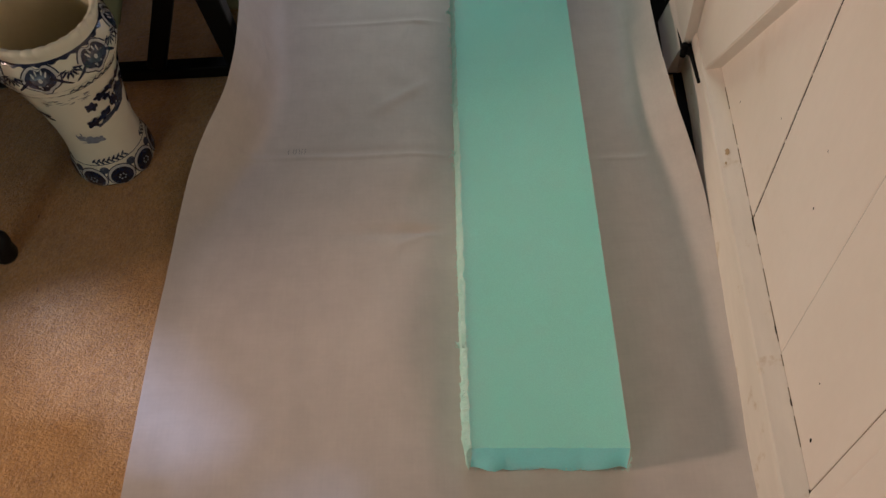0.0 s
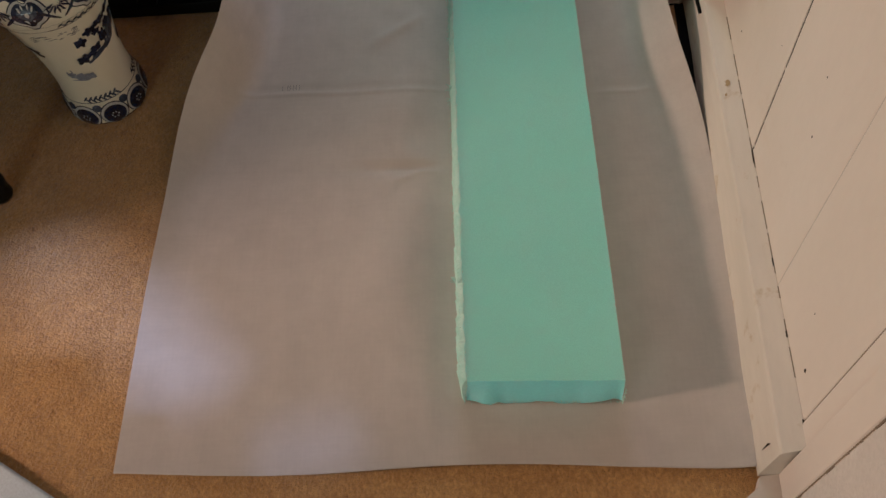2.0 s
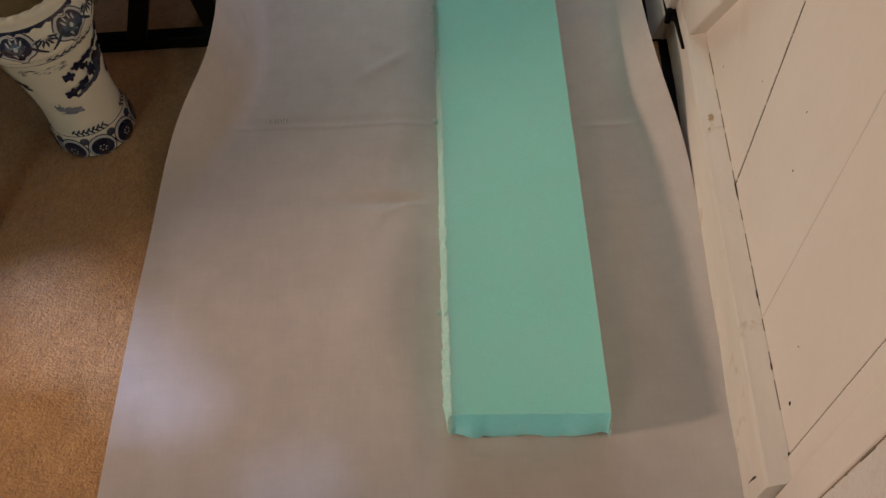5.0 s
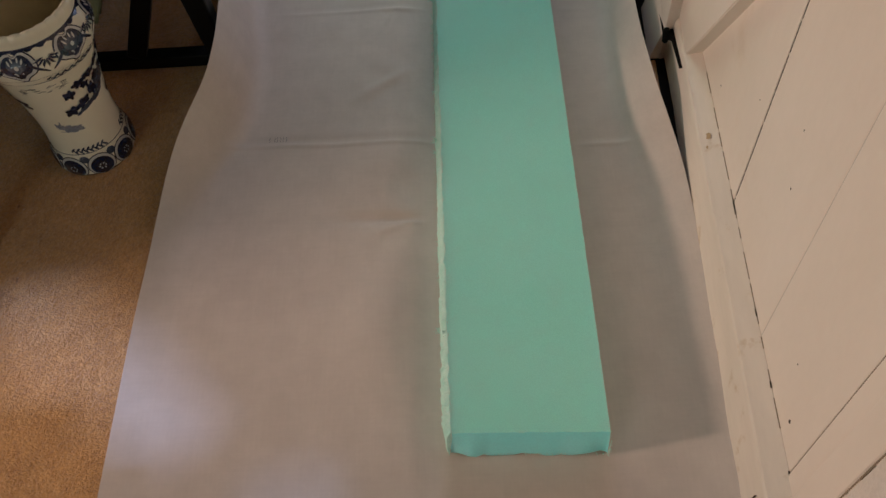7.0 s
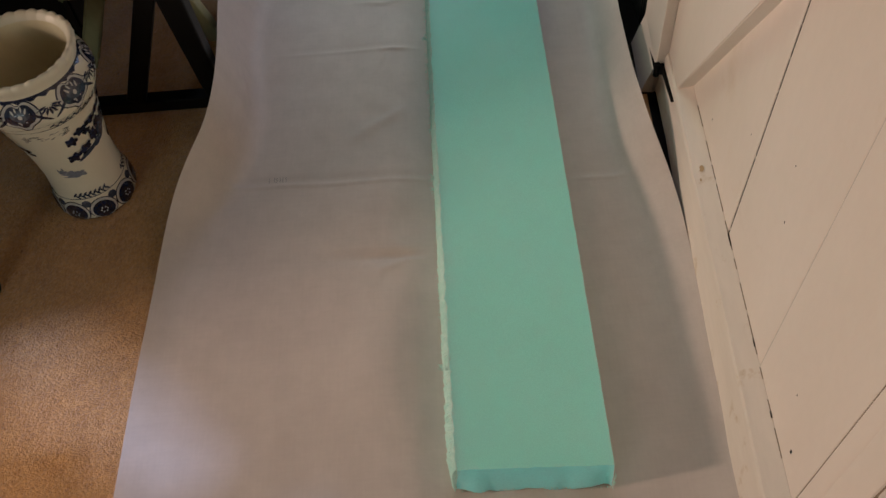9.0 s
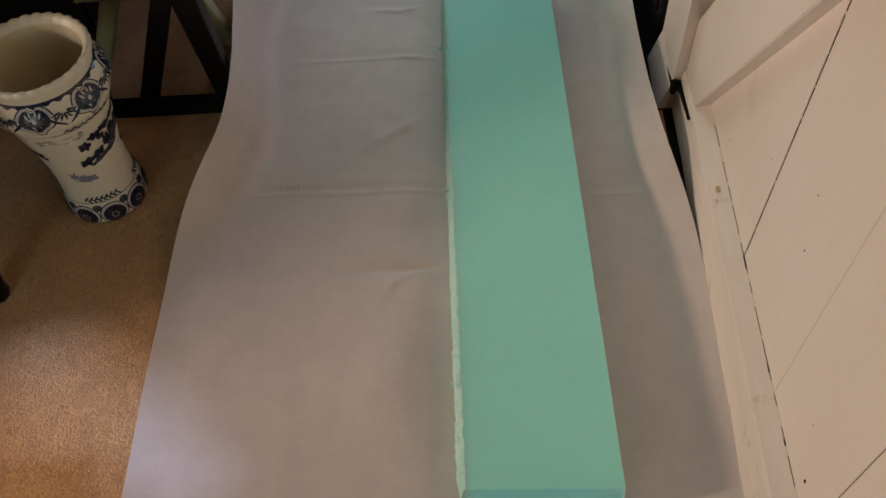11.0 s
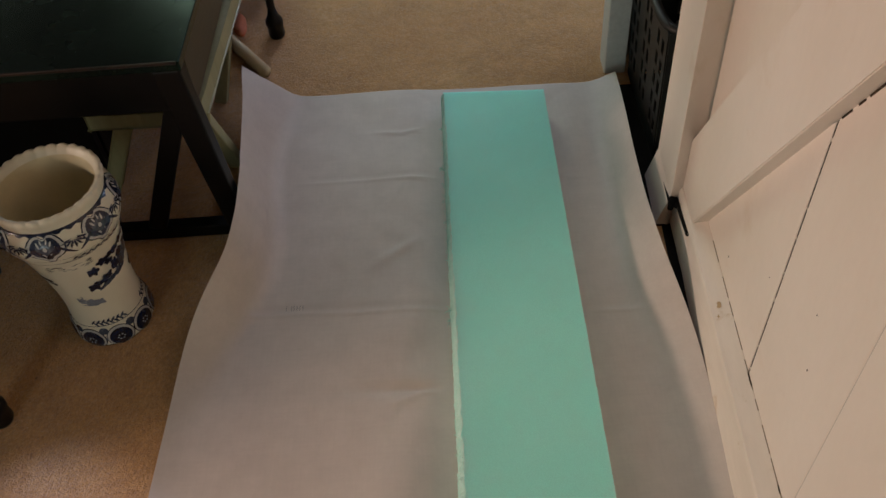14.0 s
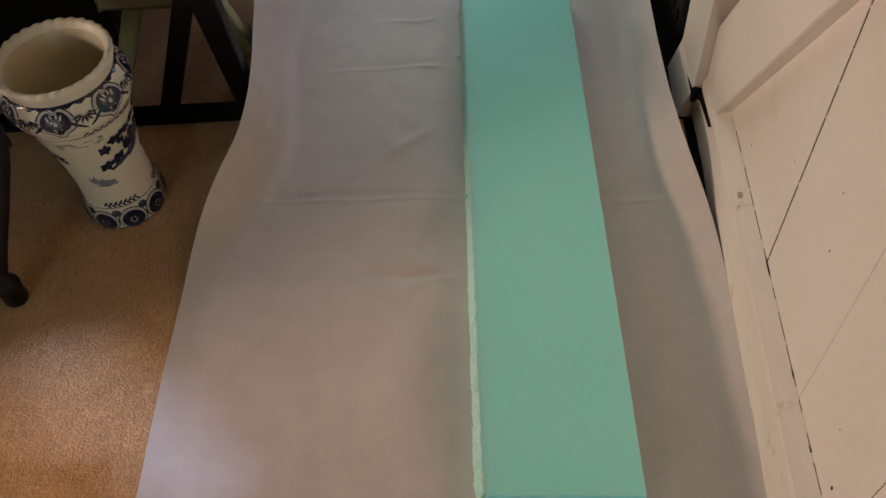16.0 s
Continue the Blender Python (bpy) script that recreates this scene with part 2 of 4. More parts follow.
# Stool's beech made darker in place of the shade under the table.
DIMMED_BEECH = surface("beech dimmed for shade under the table", (0.38, 0.37, 0.215), (0.30, 0.29, 0.155), 8, 110, 0.45, 0.25, 0.0008, (1, 1, 0.15), 0, 0.85)
PLASTIC = surface("black plastic", (0.020, 0.020, 0.019), (0.013, 0.013, 0.012), 20, 200, 0.5, 0.2, 0.0006, None, 0, 0.85, 0.25)
# White cotton coloured bluish in place of the cool daylight on it.
BLUED_CLOTH = surface("white cotton cloth", (0.82, 0.89, 0.96), (0.78, 0.85, 0.93), 6, 300, 0.9, 0.4, 0.001)
RED_RUBBER = plain("faded red rubber", (0.66, 0.20, 0.10), 0.6)
SCRATCH = plain("dull scratch", (0.010, 0.016, 0.013), 0.8, 0, 0.05)
PENCIL = plain("faint pencil grey", (0.34, 0.32, 0.30), 0.9)

# ---- building helpers ----


def mesh_object(name, bm, mat, parent=None, label="", smooth=False):
    me = bpy.data.meshes.new(name)
    bm.normal_update()
    bm.to_mesh(me)
    bm.free()
    if smooth:
        me.polygons.foreach_set("use_smooth", [True] * len(me.polygons))
    me.materials.append(mat)
    ob = new(name, me)
    if parent is not None:
        ob.parent = parent
    if label:
        ob["label"] = label
    return ob


def part(name, bm, mat, parent, label="", smooth=False):
    return mesh_object(name, bm, mat, parent, label, smooth)


def box(x0, x1, y0, y1, z0, z1, bevel=0.002, segs=2, bm=None):
    b = bmesh.new()
    bmesh.ops.create_cube(b, size=1.0)
    for v in b.verts:
        v.co = ((x0 + x1) / 2 + v.co.x * (x1 - x0), (y0 + y1) / 2 + v.co.y * (y1 - y0), (z0 + z1) / 2 + v.co.z * (z1 - z0))
    if bevel:
        bmesh.ops.bevel(b, geom=b.edges[:], offset=bevel, segments=segs, affect='EDGES', profile=0.6)
    return b


def bar(a, b, w, t, up=(0, 0, 1), bevel=0.003):
    """A bevelled bar from a to b, w wide across and t thick towards up."""
    a, b, up = Vector(a), Vector(b), Vector(up)
    along = (b - a).normalized()
    side = along.cross(up).normalized()
    top = side.cross(along).normalized()
    m = bmesh.new()
    bmesh.ops.create_cube(m, size=1.0)
    ln = (b - a).length
    mid = (a + b) / 2
    for v in m.verts:
        v.co = mid + along * (v.co.x * ln) + side * (v.co.y * w) + top * (v.co.z * t)
    bmesh.ops.bevel(m, geom=m.edges[:], offset=bevel, segments=2, affect='EDGES', profile=0.6)
    return m


def lathe(profile, seg=48, flute=None):
    """profile: rows of radius and height; flute(angle, row) scales the radius."""
    bm = bmesh.new()
    rings = []
    for i, (r, z) in enumerate(profile):
        ring = []
        for k in range(seg):
            a = 2 * math.pi * k / seg
            rr = r * (flute(a, i) if flute else 1)
            ring.append(bm.verts.new((rr * math.cos(a), rr * math.sin(a), z)))
        rings.append(ring)
    for p, q in zip(rings, rings[1:]):
        for k in range(seg):
            bm.faces.new((p[k], p[(k + 1) % seg], q[(k + 1) % seg], q[k]))
    return bm


def tube(points, radius, seg=14):
    """A round bar through the points, smoothed, with closed ends."""
    pts = [Vector(p) for p in points]
    fine = []
    for i in range(len(pts) - 1):
        p0, p1, p2, p3 = pts[max(i - 1, 0)], pts[i], pts[i + 1], pts[min(i + 2, len(pts) - 1)]
        for k in range(6):
            t = k / 6
            fine.append(0.5 * (2 * p1 + (p2 - p0) * t + (2 * p0 - 5 * p1 + 4 * p2 - p3) * t * t + (3 * p1 - p0 - 3 * p2 + p3) * t ** 3))
    fine.append(pts[-1])
    bm = bmesh.new()
    rings = []
    for i, p in enumerate(fine):
        along = (fine[min(i + 1, len(fine) - 1)] - fine[max(i - 1, 0)]).normalized()
        u = along.cross(Vector((0.0, 1.0, 0.1))).normalized()
        v = along.cross(u)
        rings.append([bm.verts.new(p + radius * (math.cos(2 * math.pi * q / seg) * u + math.sin(2 * math.pi * q / seg) * v)) for q in range(seg)])
    for p, q in zip(rings, rings[1:]):
        for k in range(seg):
            bm.faces.new((p[k], p[(k + 1) % seg], q[(k + 1) % seg], q[k]))
    bm.faces.new(rings[0][::-1])
    bm.faces.new(rings[-1])
    bmesh.ops.recalc_face_normals(bm, faces=bm.faces[:])
    return bm


def thing(name, label, category, m=None, group="", kind=""):
    ob = new(name)
    ob.empty_display_size = 0.05
    if m is not None:
        ob.matrix_world = m
    return tagged(ob, label, category, group, kind)


def wobble(p, scale, seed=0.0):
    return noise.noise(Vector((p[0] * scale + seed, p[1] * scale - seed, p[2] * scale)))


# ---- floor: one carpet sheet, pile modelled where the camera looks ----


def axis_steps(lo, hi, dense_lo, dense_hi, step, coarse):
    left = np.linspace(lo, dense_lo, max(2, int((dense_lo - lo) / coarse)), endpoint=False)
    mid = np.arange(dense_lo, dense_hi, step)
    right = np.linspace(dense_hi, hi, max(2, int((hi - dense_hi) / coarse)))
    return np.concatenate([left, mid, right])


def build_carpet():
    xs = axis_steps(-3.4, 1.0, -0.84, 0.44, 0.0042, 0.12)
    ys = axis_steps(-1.5, 3.4, 0.30, 2.25, 0.0042, 0.12)
    nx, ny = len(xs), len(ys)
    rng = np.random.default_rng(4)
    h = rng.random((ny, nx))
    h = 0.72 * h + 0.07 * (np.roll(h, 1, 0) + np.roll(h, -1, 0) + np.roll(h, 1, 1) + np.roll(h, -1, 1))
    wide = rng.random((ny, nx))
    for _ in range(10):
        wide = (wide + np.roll(wide, 1, 0) + np.roll(wide, -1, 0) + np.roll(wide, 1, 1) + np.roll(wide, -1, 1)) / 5
    wide = (wide - wide.mean()) / wide.std()
    z = (h - 0.5) * 0.0012 + wide * 0.00025 - 0.0008
    inside = ((xs > -0.84) & (xs < 0.44))[None, :] & ((ys > 0.30) & (ys < 2.25))[:, None]
    z = np.where(inside, z, -0.002)
    gx, gy = np.meshgrid(xs, ys)
    jitter = np.where(inside, 0.0011, 0.0)
    co = np.stack([gx + (rng.random((ny, nx)) - 0.5) * jitter, gy + (rng.random((ny, nx)) - 0.5) * jitter, z], -1).reshape(-1, 3)
    idx = np.arange(nx * ny).reshape(ny, nx)
    quads = np.stack([idx[:-1, :-1], idx[:-1, 1:], idx[1:, 1:], idx[1:, :-1]], -1).reshape(-1, 4)
    me = bpy.data.meshes.new("floor")
    me.vertices.add(len(co))
    me.vertices.foreach_set("co", co.ravel())
    me.loops.add(quads.size)
    me.loops.foreach_set("vertex_index", quads.ravel())
    me.polygons.add(len(quads))
    me.polygons.foreach_set("loop_start", np.arange(0, quads.size, 4))
    me.update(calc_edges=True)
    me.polygons.foreach_set("use_smooth", np.ones(len(quads), dtype=bool))
    me.materials.append(CARPET)
    return tagged(new("floor", me), "tan cut-pile carpet with scuffed tufts over the whole floor", "carpet", kind="structure")


build_carpet()

# ---- the room's shell ----


def slab(name, x0, x1, y0, y1, z0, z1, mat, label):
    return tagged(mesh_object(name, box(x0, x1, y0, y1, z0, z1, 0), mat), label, name.split("_")[0], kind="structure")


TOP = 2.25
# Hole outlines traced back along the sun from patches on sheet and carpet.
SUN_PATCH_HOLES = (((0.04, 1.576), (-0.111, 1.624), (-0.21, 1.715), (-0.284, 1.759), (-0.247, 1.788), (-0.094, 1.724), (0.064, 1.635)), ((-0.321, 1.841), (-0.405, 1.847), (-0.420, 1.874), (-0.340, 1.861)))
slab("ceiling", -3.42, 1.12, -1.62, 3.52, TOP, TOP + 0.1, CEILING, "plain pale grey painted ceiling over the room")
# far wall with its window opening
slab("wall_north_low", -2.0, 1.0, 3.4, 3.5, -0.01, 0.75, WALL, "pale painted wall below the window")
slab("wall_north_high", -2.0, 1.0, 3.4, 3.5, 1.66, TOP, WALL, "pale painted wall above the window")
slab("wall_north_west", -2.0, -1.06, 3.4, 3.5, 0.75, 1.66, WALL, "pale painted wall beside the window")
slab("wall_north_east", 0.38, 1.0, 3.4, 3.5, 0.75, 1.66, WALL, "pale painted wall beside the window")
# south wall, unseen, with an opening added for the near fill light
slab("wall_south_low", -2.0, 1.0, -1.6, -1.5, -0.01, 0.55, WALL, "pale painted wall below the near fill-light opening")
slab("wall_south_high", -2.0, 1.0, -1.6, -1.5, 1.15, TOP, WALL, "pale painted wall above the near fill-light opening")
slab("wall_south_west", -2.0, -1.41, -1.6, -1.5, 0.55, 1.15, WALL, "pale painted wall beside the near fill-light opening")
slab("wall_south_east", -0.89, 1.0, -1.6, -1.5, 0.55, 1.15, WALL, "pale painted wall beside the near fill-light opening")
# unseen inner west wall, added with a stepped opening to shape the lamp's light
slab("wall_west_low", -1.55, -1.45, 0.52, 1.75, -0.01, 0.49, WALL, "unseen pale half-height wall added to block lamp light")
slab("wall_west_mid", -1.55, -1.45, 0.575, 1.75, 0.49, 0.595, WALL, "unseen pale raised step added to block lamp light")
slab("wall_west_far", -1.55, -1.45, 1.75, 3.4, -0.01, TOP, WALL, "unseen pale wall beyond the opening added for lamp light")
slab("wall_west_post", -1.55, -1.45, -0.25, 0.20, -0.01, 0.665, WALL, "unseen pale half-height wall added to block near lamp light")
slab("wall_west_rail", -1.55, -1.45, 0.20, 0.31, 0.465, 0.595, WALL, "unseen pale rail added to block lamp light")
slab("wall_west_near", -1.55, -1.45, -1.5, -0.25, -0.01, TOP, WALL, "unseen pale wall before the opening added for lamp light")
slab("wall_west_lintel", -1.55, -1.45, -0.25, 1.75, 2.0, TOP, WALL, "unseen pale wall over the opening added for lamp light")
slab("wall_hall_north", -3.3, -2.0, 3.4, 3.5, -0.01, TOP, WALL, "unseen pale painted wall of the added hall")
slab("wall_hall_south", -3.3, -2.0, -1.6, -1.5, -0.01, TOP, WALL, "unseen pale painted wall of the added hall")


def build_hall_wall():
    """Unseen hall wall; its two holes are traced back from where sun patches fall."""
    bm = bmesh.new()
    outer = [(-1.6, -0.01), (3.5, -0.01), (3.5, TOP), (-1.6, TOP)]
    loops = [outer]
    loops += [list(patch_hole) for patch_hole in SUN_PATCH_HOLES]
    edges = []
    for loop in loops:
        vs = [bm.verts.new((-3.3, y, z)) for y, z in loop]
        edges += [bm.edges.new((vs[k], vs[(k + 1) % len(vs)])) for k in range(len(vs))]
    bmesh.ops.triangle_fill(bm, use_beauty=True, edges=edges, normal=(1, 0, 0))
    tagged(mesh_object("wall_hall_west", bm, WALL), "unseen pale painted hall wall with two holes that shape sun patches", "wall", kind="structure")


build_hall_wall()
# east wall, unseen, with an opening added for the east fill light
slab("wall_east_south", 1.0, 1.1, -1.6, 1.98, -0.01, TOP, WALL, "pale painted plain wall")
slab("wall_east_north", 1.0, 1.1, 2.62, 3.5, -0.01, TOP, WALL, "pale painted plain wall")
slab("wall_east_low", 1.0, 1.1, 1.98, 2.62, -0.01, 0.53, WALL, "pale painted wall below the east fill-light opening")
slab("wall_east_high", 1.0, 1.1, 1.98, 2.62, 1.27, TOP, WALL, "pale painted wall above the east fill-light opening")
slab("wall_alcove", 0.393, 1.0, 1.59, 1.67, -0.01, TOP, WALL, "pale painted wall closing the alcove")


def build_window():
    w = thing("window_1", "unseen white painted wooden window, right half added for a fill light", "window", kind="structure")
    for x0, x1, z0, z1 in ((-1.06, -1.02, 0.75, 1.66), (0.34, 0.38, 0.75, 1.66), (-1.02, 0.34, 1.62, 1.66), (-1.02, 0.34, 0.75, 0.79), (-0.37, -0.18, 0.79, 1.62)):
        part("window_frame", box(x0, x1, 3.42, 3.47, z0, z1, 0.003), JAMB, w)
    part("window_sill", box(-1.10, 0.42, 3.385, 3.399, 0.725, 0.75, 0.003), JAMB, w)


build_window()

# ---- the door wall: local y runs along the wall, local x goes into it ----
DOOR_AT = pose(0.371, 0.408, 0, 0, 0, -2.54)
PLANK_X = 0.024


def build_door():
    d = thing("door_1", "cream painted ledged and braced plank door, closed in its frame", "door", DOOR_AT, kind="structure")
    # vertical planks with open joints between them
    for u0, u1 in ((0.0014, 0.1648), (0.1656, 0.3580), (0.3613, 0.7245)):
        part("plank", box(PLANK_X, PLANK_X + 0.02, u0, u1, 0.008, 1.93, 0.0022), PAINT, d)
    # Near-black backing and joint strip put the open joint's shade into colour.
    part("backing", box(PLANK_X + 0.012, PLANK_X + 0.03, 0.004, 0.7255, 0.008, 1.93, 0), GAP, d, "near-black backing in place of shade in the gaps")
    part("joint", box(PLANK_X + 0.0014, PLANK_X + 0.012, 0.3576, 0.3617, 0.008, 1.93, 0), GAP, d, "near-black strip standing in for shade in an open joint")
    part("joint", box(PLANK_X + 0.0006, PLANK_X + 0.012, 0.1644, 0.1660, 0.008, 1.93, 0), JOINT_SOFT, d, "joint mostly filled with paint")
    part("joint", box(PLANK_X + 0.0010, PLANK_X + 0.012, -0.0012, 0.0016, 0.008, 1.93, 0), JOINT, d, "brown joint beside the latch post")
    # flakes of old paint bridging the widest joint
    rng = random.Random(3)
    for k in range(11):
        z = 0.10 + 0.048 * k + rng.uniform(-0.006, 0.006)
        part("paint_bridge", box(PLANK_X + 0.0012, PLANK_X + 0.006, 0.3574, 0.3619, z, z + rng.uniform(0.001, 0.006), 0.0006, 1), PAINT, d)
    # bottom rail: sloping front, weathered top that rises to the planks, near end cut on the slant
    rail = bmesh.new()
    section = ((PLANK_X + 0.0015, 0.006), (-0.009, 0.006), (-0.0095, 0.010), (-0.0015, 0.0745), (0.0005, 0.0785), (0.0045, 0.0805), (PLANK_X - 0.001, 0.0915), (PLANK_X + 0.0015, 0.0915))
    rows = []
    for k in range(121):
        u = -0.030 + 0.7555 * k / 120
        row = []
        for x, z in section:
            w = u - (0.0055 * (1 - z / 0.09) if k == 0 else 0)
            q = Vector((x, w, z))
            worn = 0.0011 * wobble(q, 9) + 0.0006 * wobble(q, 45)
            row.append(rail.verts.new((x + (worn if x < 0.02 else 0), w, z + (0.6 * worn if z > 0.02 else 0))))
        rows.append(row)
    for p, q in zip(rows, rows[1:]):
        for i in range(len(section) - 1):
            rail.faces.new((p[i], p[i + 1], q[i + 1], q[i]))
    rail.faces.new(rows[0])
    rail.faces.new(rows[-1][::-1])
    bmesh.ops.recalc_face_normals(rail, faces=rail.faces[:])
    part("bottom_rail", rail, PAINT_RAIL, d, "grubby cream bottom rail with chipped paint")
    # diagonal brace from the hinge side upwards
    outline = ((0.638, 0.079), (0.7255, 0.079), (0.7255, 0.166), (0.1584, 1.05), (0.0147, 1.05))
    brace = bmesh.new()
    front = [brace.verts.new((0.003, u, z)) for u, z in outline]
    back = [brace.verts.new((PLANK_X + 0.001, u, z)) for u, z in outline]
    brace.faces.new(front)
    brace.faces.new(back[::-1])
    for k in range(5):
        brace.faces.new((front[k], back[k], back[(k + 1) % 5], front[(k + 1) % 5]))
    bmesh.ops.recalc_face_normals(brace, faces=brace.faces[:])
    bmesh.ops.bevel(brace, geom=[e for e in brace.edges if e.verts[0].co.x < 0.01 and e.verts[1].co.x < 0.01], offset=0.0015, segments=2, affect='EDGES')
    part("brace", brace, PAINT, d, "cream painted diagonal brace")
    top_rail = box(0.0, PLANK_X - 0.0015, 0.0, 0.7245, 1.05, 1.15, 0.004)
    part("middle_rail", top_rail, PAINT_RAIL, d)
    # knots and nicks in the paint
    for y, x, r in ((0.476, 0.0105, 0.0046), (0.457, 0.0065, 0.0020)):
        k = bmesh.new()
        bmesh.ops.create_circle(k, cap_ends=True, radius=r, segments=12)
        for v in k.verts:
            lift = x + v.co.y * (0.65 + 0.6 * wobble(v.co, 300, 3.0))
            v.co = Vector((lift, y + v.co.x * (1.3 + 0.5 * wobble(v.co, 400)), 0.0820 + 0.5641 * (lift - 0.0045)))
        bmesh.ops.recalc_face_normals(k, faces=k.faces[:])
        part("knot_stain", k, KNOT, d, "brown knot showing through the paint")
    for y, z, r in ((0.045, 0.1234, 0.0022), (0.242, 0.271, 0.0013), (0.0835, 0.1815, 0.0010), (0.521, 0.135, 0.0012), (0.265, 0.336, 0.0010), (0.388, 0.249, 0.0008)):
        k = bmesh.new()
        bmesh.ops.create_uvsphere(k, u_segments=8, v_segments=6, radius=r)
        for v in k.verts:
            v.co = Vector((PLANK_X + v.co.z * 0.25, y + v.co.x, z + v.co.y * 1.6))
        part("nick", k, GAP, d, "small dark nick in the paint")
    # open gap where the rail meets the planks
    rng = random.Random(9)
    u = 0.05
    while u < 0.60:
        ln = rng.uniform(0.015, 0.06)
        part("paint_crack", box(PLANK_X - 0.0012, PLANK_X + 0.0004, u, u + ln, 0.0916, 0.0920, 0), JOINT, d, "brown crack where the rail meets the planks")
        u += ln + rng.uniform(0.004, 0.03)
    for u0, u1, w in ((-0.026, 0.002, 0.0013), (0.098, 0.106, 0.0010), (0.190, 0.200, 0.0009), (0.338, 0.358, 0.0014)):
        part("paint_crack", box(PLANK_X - 0.0018, PLANK_X - 0.0002, u0, u1, 0.0917, 0.0917 + w, 0), CRACK, d, "dark crack above the rail")
    # openings along the lower side of the brace
    u = 0.352
    while u > 0.05:
        ln = rng.uniform(0.006, 0.022)
        z = 0.0790 + (0.638 - u) * 1.5562 - 0.0016
        part("paint_crack", bar((PLANK_X - 0.0006, u, z), (PLANK_X - 0.0006, u - ln, z + ln * 1.5562), 0.0018, 0.0012, (-1, 0, 0), 0.0002), CRACK, d, "dark gap under the brace")
        u -= ln + rng.uniform(0.003, 0.010)
    part("paint_split", box(-0.0072, -0.002, -0.0130, -0.0124, 0.030, 0.056, 0), CRACK, d, "short split in the rail paint")
    # Black strips on the floor stand in for shade between sheet and door.
    part("shade_strip", box(-0.006, 0.06, 0.004, 0.515, -0.004, 0.0012, 0), GAP, d, "black strip laid in place of shade below the door")
    part("shade_strip", box(-0.022, 0.06, 0.516, 0.7095, -0.004, 0.0012, 0), GAP, d, "black strip laid in place of shade below the door")
    part("shade_strip", box(-0.085, 0.06, 0.7095, 1.085, -0.004, 0.0012, 0), GAP, d, "black strip laid in place of shade below the door")
    # strap hinge laid across rail and post
    hinge = bmesh.new()
    pts = [(0.625, 0.0012), (0.697, 0.0055), (0.7085, 0.0065), (0.728, 0.0060), (0.828, 0.0012)]
    ring = []
    for y, w in pts:
        ring.append([hinge.verts.new((x, y, 0.055 + 0.13 * (0.712 - y) + s * w)) for x, s in ((-0.0065 if y < 0.7 else -0.0185, -1), (-0.0065 if y < 0.7 else -0.0185, 1), (-0.001, 1), (-0.001, -1))])
    for p, q in zip(ring, ring[1:]):
        for i in range(4):
            hinge.faces.new((p[i], p[(i + 1) % 4], q[(i + 1) % 4], q[i]))
    hinge.faces.new(ring[0][::-1])
    hinge.faces.new(ring[-1])
    bmesh.ops.recalc_face_normals(hinge, faces=hinge.faces[:])
    hg = part("hinge", hinge, HINGE, d, "black iron strap hinge")
    kn = bmesh.new()
    bmesh.ops.create_cone(kn, cap_ends=True, segments=14, radius1=0.0048, radius2=0.0048, depth=0.024)
    for v in kn.verts:
        v.co = Vector((-0.0145 + v.co.x, 0.7055 + v.co.y, 0.056 + v.co.z))
    part("hinge_knuckle", kn, HINGE, hg)
    return d


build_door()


def prism(outline, z0, z1):
    bm = bmesh.new()
    low = [bm.verts.new((x, y, z0)) for x, y in outline]
    high = [bm.verts.new((x, y, z1)) for x, y in outline]
    n = len(outline)
    for k in range(n):
        bm.faces.new((low[k], low[(k + 1) % n], high[(k + 1) % n], high[k]))
    bm.faces.new(low[::-1])
    bm.faces.new(high)
    bmesh.ops.recalc_face_normals(bm, faces=bm.faces[:])
    bmesh.ops.bevel(bm, geom=[e for e in bm.edges if abs(e.verts[0].co.z - e.verts[1].co.z) > 0.005], offset=0.0008, segments=1, affect='EDGES')
    return bm


